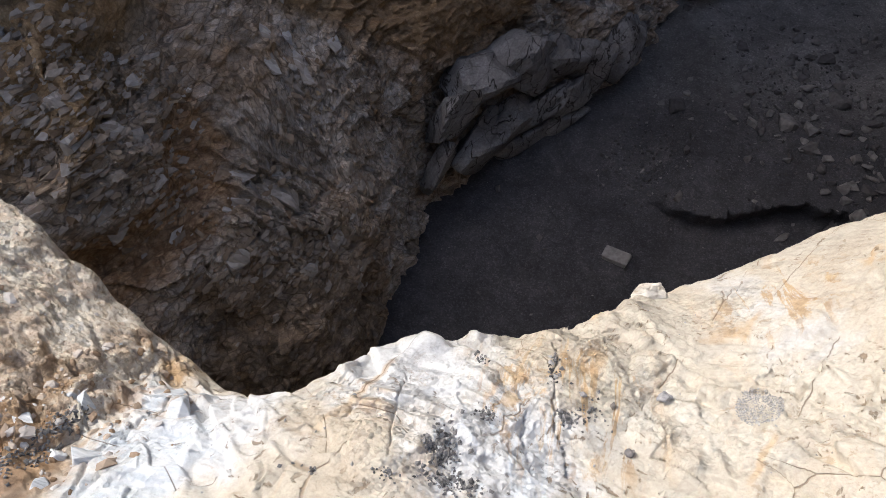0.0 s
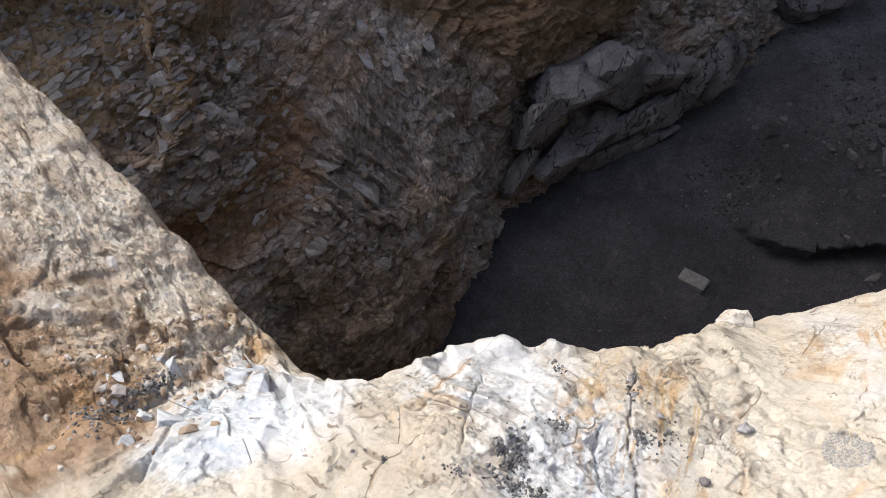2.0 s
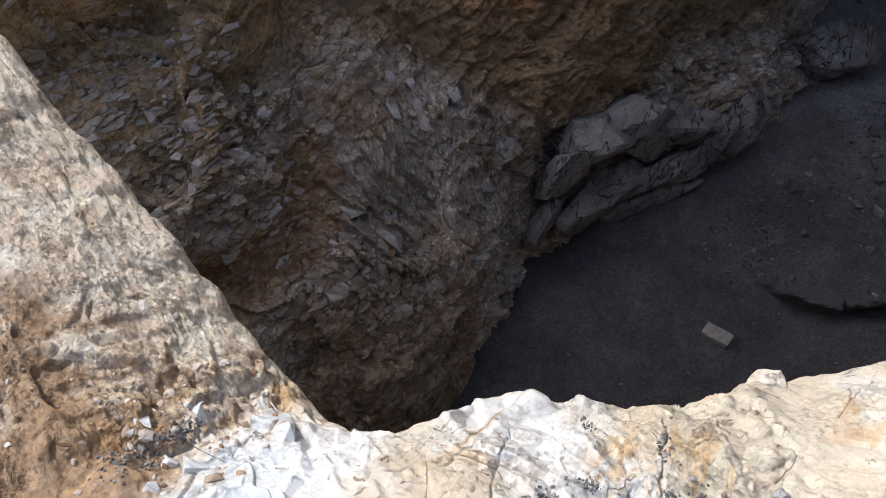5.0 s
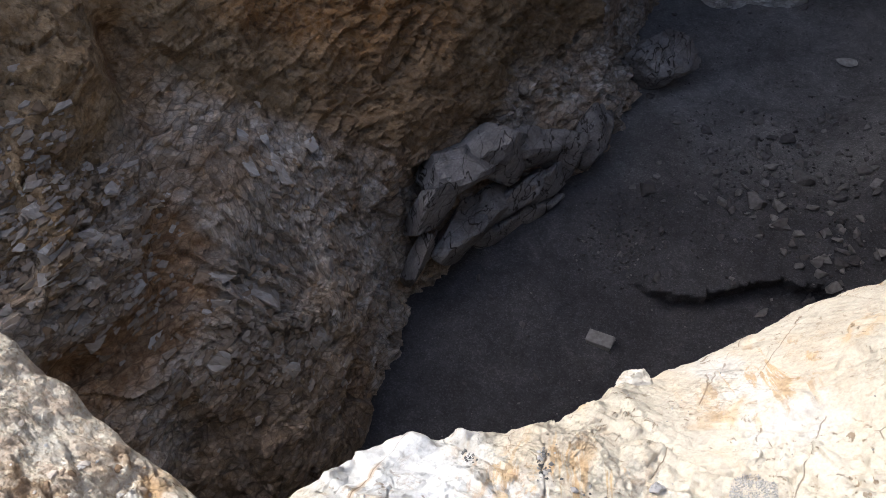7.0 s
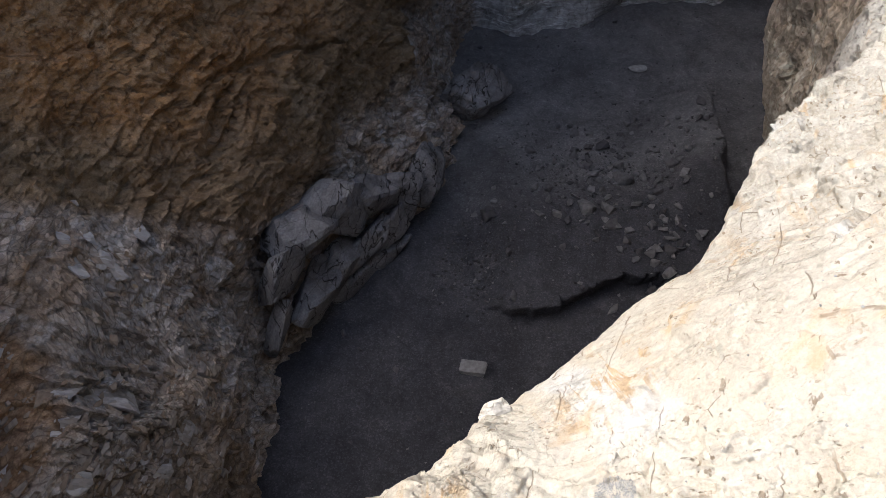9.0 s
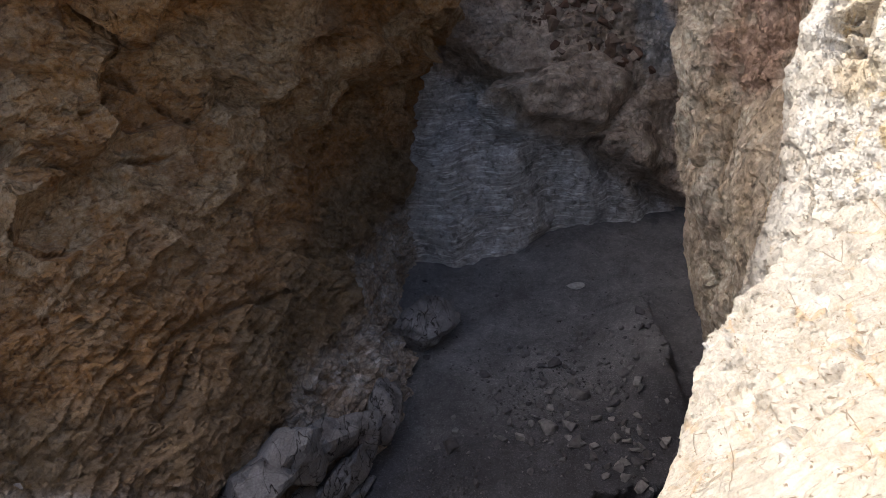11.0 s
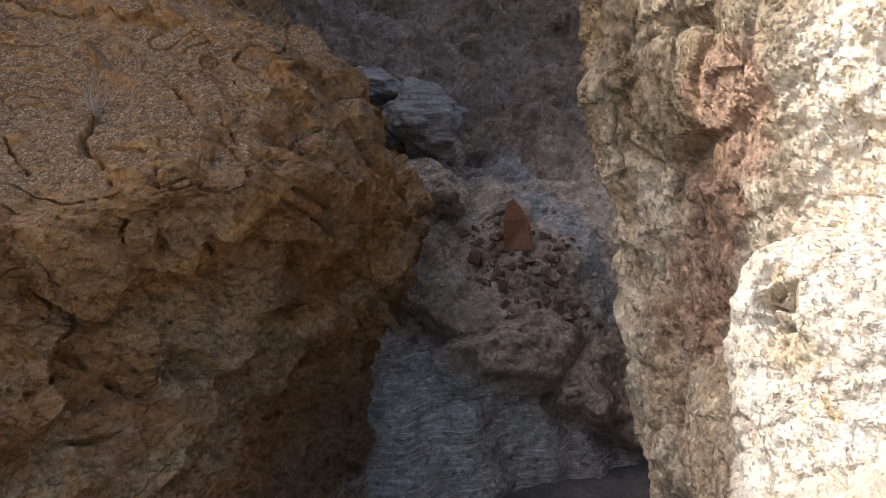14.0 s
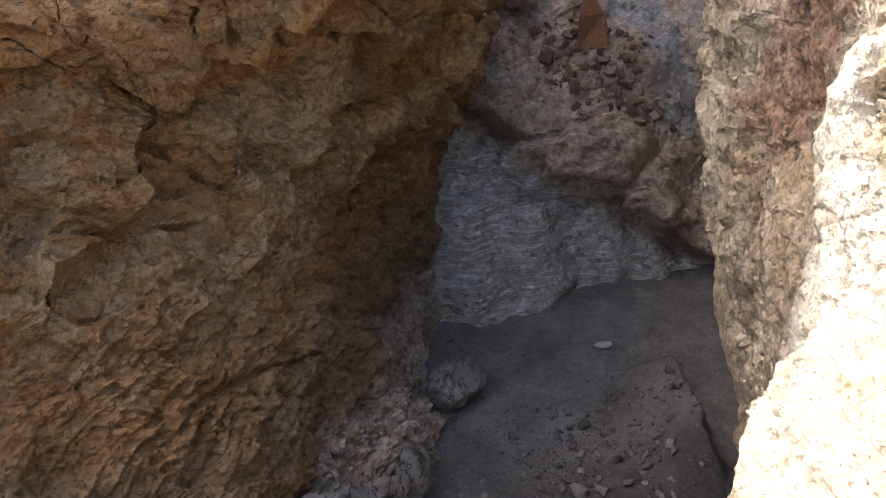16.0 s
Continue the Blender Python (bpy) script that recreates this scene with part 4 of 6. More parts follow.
for line, width, depth in CREASES:
    d = np.full(len(p), 9.0)
    for a, b in zip(np.array(line[:-1]), np.array(line[1:])):
        t = np.clip(((shaken - a) @ (b - a)) / ((b - a) @ (b - a)), 0, 1)
        off = shaken - a - t[:, None] * (b - a)
        out = (off * skin).sum(1)
        d = np.where(np.abs(out) < 0.8, np.minimum(d, np.linalg.norm(off - out[:, None] * skin, axis=1)), d)
    carve -= depth * step(d, width * 1.3, 0.1 * width) + 0.35 * depth * np.exp(-(d / (4 * width)) ** 2)
left_grid = pushed(left_grid, carve, grid_normals(g))
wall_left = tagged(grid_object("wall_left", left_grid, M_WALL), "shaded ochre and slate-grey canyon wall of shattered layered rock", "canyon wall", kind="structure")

RIGHT = [
    [(6.5, 0.5), (6.0, 2.5), (5.8, 4.2), (5.9, 5.6), (6.3, 7.2), (7.4, 9.4), (8.8, 11.5), (9.9, 15.5)],
    [(6.0, 0.7), (5.0, 2.7), (4.4, 4.0), (4.3, 5.2), (4.7, 6.3), (5.25, 7.9), (8.2, 11.0), (9.7, 15.8)],
    [(5.6, 0.8), (4.8, 2.7), (4.2, 4.1), (4.0, 5.0), (4.2, 6.2), (4.75, 7.8), (7.6, 11.0), (9.6, 16.0)],
    [(6.4, 0.8), (5.5, 2.8), (4.85, 4.3), (4.35, 5.2), (4.25, 6.4), (4.35, 7.5), (7.0, 10.5), (9.6, 16.3)],
    [(7.0, 1.0), (6.0, 3.0), (4.95, 4.6), (4.25, 5.6), (3.9, 6.6), (3.9, 7.4), (6.5, 10.5), (9.8, 17.0)],
    [(9.0, 1.0), (7.6, 3.2), (6.4, 4.8), (5.4, 6.0), (4.6, 7.2), (5.0, 8.8), (8.0, 12.5), (12.0, 19.0)],
    [(14., 1.0), (12., 3.5), (11., 5.0), (10., 6.5), (9.5, 8.0), (10., 10.), (12.0, 14.0), (16.0, 22.0)],
]
g = contour_grid(RIGHT, (-0.4, 4.3, 6, 8, 10, 12.5, 15), paced(390, [(0, 0.5), (0.2, 1), (0.75, 1), (0.85, 0.4), (1, 0.3)]),
                 paced(390, [(0, 0.35), (0.15, 1), (0.75, 1), (0.85, 0.5), (1, 0.3)]))
p = g.reshape(-1, 3)
q = turned(p, 10, 24, 0)
warp = np.stack([fractal(p * 1.1, 3, 131), fractal(p * 1.1, 3, 137), fractal(p * 1.1, 3, 141)], 1) * 0.2
big, _ = facets((q + warp) * (1.4, 1.4, 0.55), 103, 1.8, 0.1)
mid, jm = facets((q + warp) * (3.4, 3.4, 1.5), 107, 2.0, 0.05)
small, _ = facets((q + 0.5 * warp) * (8.0, 8.0, 5.0), 111, 2.2, 0.06)
side = p[:, 1] - 0.75 * p[:, 0]
column, _ = cells(np.stack([(side + 0.35 * warp[:, 0]) * 2.3, 0 * side, 0 * side], 1))
shift = unit(lattice(column[:, 0], column[:, 1], column[:, 2], 113))
drop = (p[:, 2] + 0.25 * side + 0.6 * warp[:, 2]) * 0.95 + 5 * shift
tooth = 1 - (drop - np.floor(drop))
shade = step(p[:, 1], 5.0, 5.7)
pocket = step(value_noise((p + warp) * (2.4, 2.4, 1.6), 195), 0.35, 0.6)
leaf = strata((q[:, 2] + 0.3 * fractal(p * 0.8, 3, 161)) * 7.0, 9)
rise = 0.15 * fractal(p * 0.7, 3, 171) + 0.07 * big + 0.02 * mid + 0.015 * small + 0.02 * leaf + 0.018 * fractal(p * 6, 3, 181) - (0.01 + 0.10 * shade) * pocket
rise += shade * (0.05 * tooth + 0.09 * (shift - 0.5)) + 0.02 * (1 - shade) * tooth - 0.16 * shade * (1 - np.abs(fractal((q + warp) * (1.5, 1.5, 0.5), 3, 145))) ** 3 - 0.06 * seams((q + warp) * (1.2, 1.2, 0.5), 143, 0.05)
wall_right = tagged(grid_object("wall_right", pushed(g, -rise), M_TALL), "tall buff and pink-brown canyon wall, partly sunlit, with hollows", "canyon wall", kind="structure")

BACK = [
    [(1.0, 13.9), (4.0, 14.3), (7.0, 14.8), (11.0, 14.8)],
    [(1.0, 15.3), (4.0, 15.6), (7.0, 15.7), (11.0, 15.4)],
    [(1.0, 17.0), (4.0, 17.0), (7.0, 16.9), (11.0, 16.6)],
    [(0.0, 18.2), (4.5, 18.5), (7.6, 19.0), (11.0, 18.0)],
    [(-1.0, 20.0), (5.0, 21.5), (9.0, 24.0), (13.0, 21.0)],
    [(-4.0, 24.0), (4.0, 26.0), (11.0, 29.0), (17.0, 26.0)],
    [(-9.0, 32.0), (3.0, 33.0), (11.0, 35.0), (24.0, 33.0)],
]
g = contour_grid(BACK, (-0.4, 1.7, 4.4, 6.4, 9, 12.5, 24), np.linspace(0, 1, 350), paced(310, [(0, 1), (0.6, 1), (0.8, 0.8), (1, 0.6)]))
p = g.reshape(-1, 3)
q = turned(p, 8, 10, 0)
big, _ = facets(q * (0.7, 0.7, 1.0), 203, 1.6, 0.3)
mid, jm = facets((q + 0.1 * fractal(p, 2, 231)[:, None]) * (1.9, 1.9, 3.0), 207)
small, _ = facets(q * (5.0, 5.0, 8.0), 211)
beds = strata((q[:, 2] + 0.2 * fractal(p * 0.6, 3, 261)) * 5.0, 15)
farther = step(p[:, 1], 16.5, 20.0)
lip = p[:, 2] + 0.67 * p[:, 0] + 0.25 * fractal(p * 0.8, 3, 285)
rise = 0.5 * step(lip, 6.6, 6.9) * step(p[:, 1], 20.0, 18.5) - 0.3 * np.exp(-((lip - 6.5) / 0.18) ** 2) * step(p[:, 0], 3.0, 3.8) + 0.3 * np.exp(-((p[:, 0] - 4.2) / 1.3) ** 2 - ((p[:, 2] - 1.2) / 1.4) ** 2) + (0.2 + 0.5 * farther) * fractal(p * 0.4, 4, 271) + (0.16 + 0.25 * farther) * big + (0.05 + 0.14 * farther) * mid + (0.025 + 0.03 * farther) * small + 0.015 * beds + 0.32 * sum(np.exp(-((p[:, 0] - x) / w) ** 2) for x, w in ((3.2, 0.5), (4.75, 0.75), (6.9, 0.55), (8.1, 0.45))) * step(p[:, 2], 2.6, 1.4) + 0.25 * (1 - farther) * np.abs(fractal(p * 0.6, 2, 275))
slope_back = tagged(grid_object("slope_back", pushed(g, rise), M_FAR), "shaded banded grey bedrock step below a brown rubble slope", "rock slope", kind="structure")

# the canyon's bed, with an undercut silt bank and a low mound along one side
xs, ys = np.meshgrid(np.linspace(-3.0, 10.5, 300), paced(350, [(0, 0.5), (0.2, 0.6), (0.3, 1), (0.37, 2.4), (0.43, 2.4), (0.5, 1), (1, 0.8)]) * 15.5 + 1.0)
flat = np.stack([xs, ys, 0 * xs], 2)
p = flat.reshape(-1, 3)
bank = 6.62 + 0.14 * np.sin(p[:, 0] * 2.3) + 0.20 * fractal(p * (1.6, 0, 0), 5, 311, 0.62)
over = step(p[:, 1], bank - 0.025, bank + 0.025) * step(p[:, 0], 1.5, 2.2) * step(p[:, 1], 11.0, 7.5)
z = 0.34 * over + 0.07 * fractal(p * 0.5, 4, 301) + 0.018 * fractal(p * 3.0, 4, 305)
side = p[:, 0] - 6.4 - 0.28 * (p[:, 1] - 10.2) + 0.1 * fractal(p * 1.5, 3, 331)
z += 0.5 * np.where(side < 0, np.exp(-(side / 0.8) ** 2), step(side, 0.28, 0.0)) * step(p[:, 1], 7.2, 8.6) * step(p[:, 1], 11.7, 10.9)
lane = (p[:, 0] - 1.9 - 0.62 * (p[:, 1] - 8.0)) * 0.85
z -= 0.10 * np.exp(-(lane / 0.35) ** 2) + 0.05 * np.exp(-((lane - 1.3) / 0.25) ** 2)
z += 0.035 * facets(p * (2.2, 2.2, 1.0), 321)[0] * step(p[:, 0], 5.0, 6.2)
g = flat.copy()
g[..., 2] = z.reshape(xs.shape)
g[..., 1] -= (0.16 * over * np.exp(-((p[:, 1] - bank - 0.03) / 0.07) ** 2)).reshape(xs.shape)
ground = tagged(grid_object("ground", g, M_BED, True), "dark grey silt and gravel bed of a dry canyon", "ground", kind="structure")
land = np.stack([*np.meshgrid(np.linspace(-400, 400, 9), np.linspace(-400, 400, 9)), np.full((9, 9), -0.9)], 2)
tagged(grid_object("ground_far", land, M_FAR), "bare desert ground round the canyon", "ground", kind="structure")

# an added sun blocker out of view, its crest fitted to the shadow's edge, which keeps the canyon in shade
E1, E2 = np.array((0.37, 0.93, 0.0)), np.array((0.69, -0.275, 0.67))
a = np.linspace(-9, 46, 160)
crest = a[:, None] * E1 + (a[:, None] + 0.55 + 0.25 * fractal(np.stack([a * 0.8, 0 * a, 0 * a], 1), 3, 401)[:, None]) * E2 + np.array(SUN_DIR) * 45
foot = np.stack([np.linspace(-27, 10, 160), np.linspace(1, 42, 160), np.linspace(6, 16, 160)], 1)
rear = crest + (-22, 14, -30)
v = np.linspace(0, 1, 60)[:, None, None]
g = np.concatenate([foot[None] * (1 - v) + crest[None] * v, (crest[None] * (1 - v) + rear[None] * v)[1:]], 0)
p = g.reshape(-1, 3)
amount = (1.2 * fractal(p * 0.15, 4, 411)).reshape(g.shape[:2]) * np.minimum(1, np.abs(np.linspace(-1, 1, len(g)))[:, None] * 3)
tagged(grid_object("ridge", pushed(g, amount), M_FAR), "unseen brown ridge added to block the sun from the canyon", "ridge", kind="structure")

# ---- the sunlit shelf ----
RIM = [(-4.6, 2.2, 7.75), (-2.6, 1.38, 7.35), (-2.0, 1.10, 7.19), (-1.62, 0.94, 7.08), (-1.42, 0.855, 7.0), (-1.24, 0.765, 6.93), (-1.07, 0.68, 6.86), (-0.87, 0.61, 6.80), (-0.72, 0.56, 6.95), (-0.61, 0.56, 7.02), (-0.47, 0.68, 6.96),
       (-0.36, 0.83, 6.86), (-0.25, 0.885, 6.85), (-0.15, 0.89, 6.85), (0.0, 0.95, 6.85), (0.17, 1.03, 6.81), (0.34, 1.19, 6.71), (0.5, 1.41, 6.50),
       (0.79, 1.55, 6.55), (1.18, 1.82, 6.55), (1.55, 2.06, 6.48), (1.9, 2.46, 6.52), (2.3, 2.95, 6.5), (2.97, 3.48, 6.52), (4.6, 4.3, 6.9)]
INSIDE = [(-1.36, 0.63, 6.96), (-1.49, 0.45, 7.10), (-1.14, 0.34, 7.08), (-1.39, 0.30, 7.16), (-2.2, 0.6, 7.28), (-0.57, 0.34, 7.2), (-0.11, 0.46, 7.17), (0.22, 0.49, 7.05), (0.49, 0.81, 6.9),
          (0.14, 0.8, 7.0), (0.9, 1.0, 7.0), (0.8, 0.65, 7.08), (1.28, 1.3, 7.25), (1.49, 1.48, 7.25), (1.72, 1.44, 7.42), (3.14, 3.17, 6.65), (3.6, 2.4, 7.5),
          (2.6, 1.4, 7.9), (0, -0.5, 7.35), (-2, -0.5, 7.42), (2, -0.5, 8.2), (0, -4, 8.5), (-4, -4, 9), (5, -4, 11)]
# the shelf's own cracks, in plan, with their half width and depth
SPLITS = [([(0.74, 1.28), (0.75, 1.14), (0.77, 1.03), (0.79, 0.93)], 0.006, 0.012), ([(0.85, 1.18), (0.86, 1.06), (0.82, 0.88)], 0.006, 0.012),
          ([(0.94, 1.05), (0.89, 0.97), (0.82, 0.88), (0.81, 0.8)], 0.014, 0.025), ([(0.56, 1.18), (0.57, 1.06), (0.55, 0.93)], 0.006, 0.010),
          ([(0.14, 0.93), (0.16, 0.77), (0.18, 0.64), (0.23, 0.5)], 0.012, 0.03), ([(0.04, 0.77), (0.07, 0.67), (0.09, 0.6), (0.12, 0.46)], 0.009, 0.025),
          ([(0.02, 0.94), (0.07, 0.79), (0.12, 0.7)], 0.007, 0.014), ([(0.34, 0.92), (0.38, 0.85), (0.42, 0.77), (0.48, 0.7), (0.48, 0.58)], 0.008, 0.02),
          ([(-0.58, 0.5), (-0.56, 0.43), (-0.52, 0.34), (-0.49, 0.24)], 0.008, 0.02), ([(-0.93, 0.31), (-0.92, 0.38), (-0.91, 0.46), (-0.82, 0.51)], 0.010, 0.03),
          ([(-0.52, 0.41), (-0.44, 0.45), (-0.38, 0.5), (-0.32, 0.6)], 0.007, 0.018), ([(-0.94, 0.1), (-0.95, 0.23), (-0.96, 0.3), (-0.92, 0.38)], 0.014, 0.035),
          ([(-0.26, 0.69), (-0.25, 0.55), (-0.24, 0.47), (-0.23, 0.38)], 0.007, 0.02), ([(1.1, 1.5), (1.2, 1.25), (1.35, 1.05)], 0.01, 0.02)]


def thin_plate(c, x, y):
    """A smooth height through the rows of c."""
    def kernel(a, b):
        r2 = ((a[:, None, :] - b[None]) ** 2).sum(2) + 1e-9
        return 0.5 * r2 * np.log(r2)
    n = len(c)
    k = np.zeros((n + 3, n + 3))
    k[:n, :n] = kernel(c[:, :2], c[:, :2]) + 0.004 * np.eye(n)
    k[:n, n:] = np.c_[np.ones(n), c[:, :2]]
    k[n:, :n] = k[:n, n:].T
    w = np.linalg.solve(k, np.r_[c[:, 2], 0, 0, 0])
    q = np.c_[x.ravel(), y.ravel()]
    return (kernel(q, c[:, :2]) @ w[:n] + w[n] + q @ w[n + 1:]).reshape(x.shape)


nu, nv = 900, 360
rim = spline(RIM, paced(nu, [(0, 0.3), (0.09, 1), (0.7, 1), (0.74, 1.8), (0.92, 2.4), (1, 1.5)]) * (len(RIM) - 1))
jag = np.stack([rim[:, 0], rim[:, 1], 0 * rim[:, 0]], 1)
rim += np.array((0, 0.3, 0.5)) * 0.03
rim[:, :2] += 0.012 * np.stack([fractal(jag * 9, 3, 501), fractal(jag * 9, 3, 505)], 1)
inner = np.stack([np.linspace(-5.0, 7.0, nu), np.full(nu, -5.0)], 1)
away = np.cumsum(np.r_[0, np.where(np.arange(nv - 1) < 280, 0.0048, 0.0048 * 1.062 ** (np.arange(nv - 1) - 280))])
v = (away / away[-1])[:, None, None]
plan = rim[None, :, :2] * (1 - v) + inner[None] * v
top = np.concatenate([plan, thin_plate(np.array(RIM + INSIDE), plan[..., 0], plan[..., 1])[..., None]], 2)
top[..., 2] -= 0.05 * np.exp(-away[:, None] / 0.04)
for x, y, size, high in ((-0.25, 0.875, 0.10, 0.085), (0.49, 1.36, 0.10, 0.03), (-0.44, 0.66, 0.05, 0.02), (0.12, 0.97, 0.05, 0.02), (-0.95, 0.5, 0.09, 0.03)):
    top[..., 2] += high * np.clip(1 - np.hypot(top[..., 0] - x, top[..., 1] - y) / size, 0, 1) ** (1.3 if high > 0.07 else 0.6)
top[..., 2] += (0.016 * fractal(jag * 16, 4, 507, 0.6))[None] * np.exp(-away[:, None] / 0.05)
down = np.linspace(1, 0, 70)[:, None, None] ** 1.5
lean = np.array((-0.35, 0.55))
face = np.concatenate([np.repeat(rim[None, :, :2], 70, 0) - lean * (0.6 * np.minimum(down * 3, 1.0)), top[0, :, 2][None, :, None] * (1 - down) - 0.5 * down], 2)
g = np.concatenate([face[:-1], top], 0)
p = g.reshape(-1, 3)
q = turned(p, 0, 0, 28)
warp = np.stack([fractal(p * 2.5, 3, 531), fractal(p * 2.5, 3, 537), fractal(p * 2.5, 3, 541)], 1) * 0.09
mid, jm = facets((q + 0.6 * warp) * (2.6, 4.4, 2.6), 507, 1.4, 0.05)
small, js = facets((q + warp) * (6.5, 11.0, 6.5), 511, 1.6, 0.04)
tiny, jt = facets((q + 0.5 * warp) * (21.0, 30.0, 21.0), 515, 2.0, 0.1)
earth = step(p[:, 0] - 0.25 * p[:, 1] + 0.16 * fractal(p * 3, 3, 551), -1.16, -1.30)
rough = step(fractal(p * 1.5 + 5, 3, 561), 0.0, 0.5)
flaky = step(p[:, 0], 1.3, 2.2)
folds = np.sin((q[:, 0] + 0.12 * fractal(p * 3, 3, 571)) * 34) * np.exp(-((p[:, 0] + 0.2) / 0.28) ** 2 - ((p[:, 1] - 0.75) / 0.3) ** 2)
layers = shingles((q[:, 1] + 0.10 * fractal(p * 2.2, 3, 575)) * 13.0, (q[:, 0] + 0.1 * fractal(p * 2.6, 3, 577)) * 4.0, 25)
white = np.clip(1.4 * np.exp(-((p[:, 0] + 0.15) / 0.3) ** 2 - ((p[:, 1] - 0.6) / 0.3) ** 2) + 1.2 * np.exp(-((p[:, 0] + 0.85) / 0.22) ** 2 - ((p[:, 1] - 0.35) / 0.25) ** 2), 0, 1)
ridged = 1 - np.abs(fractal((q + warp) * (5, 9, 7), 3, 585))
rise = 0.02 * fractal(p * 1.4, 3, 521) + 0.024 * mid + (0.003 + 0.010 * np.maximum(rough, white)) * small + (0.001 + 0.002 * rough) * tiny
rise += (0.012 * rough + 0.018 * white + 0.002) * layers + 0.026 * flaky * ridged + 0.045 * flaky * mid + 0.022 * flaky * small + 0.010 * flaky * layers
chips, jc = facets((q + warp) * (16.0, 27.0, 16.0), 519, 2.2, 0.12)
spall = step(fractal(p * 3.0 + 8, 3, 565), -0.1, 0.35)
rise += (0.0012 + 0.006 * spall + 0.004 * flaky) * chips + 0.009 * spall * small
crumbs = np.maximum(0, fractal(p * 34, 3, 583))
slab = shingles((turned(p, 0, 0, -35)[:, 1] + 0.08 * fractal(p * 3, 3, 587)) * 9.0, turned(p, 0, 0, -35)[:, 0] * 3.0, 29)
rise += earth * (0.016 * fractal(p * 4, 3, 581) + 0.008 * small + 0.0015 * crumbs + 0.005 * chips + 0.007 * slab + 0.004 * tiny) + 0.011 * folds
broken = np.exp(-((p[:, 0] + 1.14) / 0.14) ** 2 - ((p[:, 1] - 0.36) / 0.22) ** 2)
rise += broken * (0.04 * small + 0.012 * tiny + 0.03 * fractal(p * 9, 4, 593))
draw = random.Random(21)
for n in range(12):
    x, y = (draw.uniform(-0.6, 1.3), draw.uniform(0.1, 1.4)) if n < 6 else (draw.uniform(1.2, 2.6), draw.uniform(1.2, 2.6))
    a = radians(draw.gauss(100, 14) if draw.random() < 0.65 else draw.gauss(35, 16))
    line = [(x, y)]
    for k in range(draw.randint(2, 5)):
        a += draw.gauss(0, 0.22)
        line.append((line[-1][0] + 0.075 * math.cos(a), line[-1][1] + 0.075 * math.sin(a)))
    SPLITS.append((line, draw.uniform(0.006, 0.009), draw.uniform(0.006, 0.010)))
bend = p + 0.012 * np.stack([fractal(p * 14, 2, 597), fractal(p * 14, 2, 599), 0 * p[:, 0]], 1)
onto = p[:, 2] > 6.2
for line, width, depth in SPLITS:
    pts = np.array([(a, b, 0.0) for a, b in line])
    close = onto & (p[:, 0] > pts[:, 0].min() - 0.1) & (p[:, 0] < pts[:, 0].max() + 0.1) & (p[:, 1] > pts[:, 1].min() - 0.1) & (p[:, 1] < pts[:, 1].max() + 0.1)
    flat_p = bend[close] * (1, 1, 0)
    d = polyline_distance(flat_p, pts)
    rise[close] -= 0.55 * depth * step(d, max(0.005, 0.6 * width) * (0.95 + 0.5 * value_noise(flat_p * 30, 601)), 0.0)
rise *= np.where(p[:, 2] < 5.8, 0.8, 1.0)
rise += earth * 0.0015 * fractal(p * 50, 2, 589)
row = np.repeat(np.arange(g.shape[0]), g.shape[1])
rise *= 1 - 0.75 * np.exp(-((row - 69) / 7.0) ** 2)
shelf = tagged(grid_object("shelf", pushed(g, -rise), M_CREAM, True), "sunlit cream and white rock shelf with ochre veins, cracked, at the canyon's rim", "rock shelf", kind="structure")

# the sunlit buttress beside the tall wall
BUTT = [
    [(5.9, 1.6), (4.6, 2.4), (3.7, 3.2), (3.2, 3.75), (3.5, 4.2), (4.6, 4.7)],
    [(5.9, 1.7), (4.8, 2.5), (4.0, 3.4), (3.6, 4.0), (3.75, 4.4), (4.7, 4.8)],
    [(5.9, 1.8), (4.95, 2.6), (4.2, 3.6), (3.75, 4.35), (3.95, 4.7), (4.9, 4.9)],
    [(5.9, 1.9), (5.1, 2.7), (4.35, 3.7), (3.92, 4.5), (4.1, 4.85), (4.9, 4.9)],
    [(6.0, 2.1), (5.4, 2.9), (4.75, 3.95), (4.3, 4.55), (4.4, 4.75), (4.95, 4.9)],
    [(6.2, 2.5), (5.8, 3.2), (5.3, 4.2), (4.9, 4.7), (4.9, 4.8), (5.0, 4.9)],
]
g = contour_grid(BUTT, (5.6, 6.5, 7.3, 7.95, 8.3, 8.34), np.linspace(0, 1, 270), np.linspace(0, 1, 190))
p = g.reshape(-1, 3)
q = turned(p, 12, 22, 10)
warp = np.stack([fractal(p * 1.6, 3, 631), fractal(p * 1.6, 3, 637), fractal(p * 1.6, 3, 641)], 1) * 0.14
mid, jm = facets((q + warp) * (3.2, 3.2, 2.4), 607)
small, js = facets((q + warp) * (9.0, 9.0, 9.0), 611)
leaf = shingles((q[:, 2] + 0.25 * fractal(p * 1.2, 3, 661)) * 7.0, (q[:, 0] + q[:, 1] + 0.2 * fractal(p, 3, 663)) * 2.0, 19)
rise = 0.06 * fractal(p * 1.3, 3, 671) + 0.02 * mid + 0.015 * small + 0.03 * np.abs(fractal(p * 2.2, 3, 675)) + 0.015 * np.abs(fractal(p * 6.0, 3, 677)) + 0.018 * fractal(p * 12, 3, 681)
hollow = np.clip(1.6 * np.exp(-((p[:, 1] - 4.36 - 0.35 * (p[:, 2] - 7.85)) / 0.13) ** 2 - ((p[:, 2] - 7.85) / 0.24) ** 2) - 0.25, 0, 1)
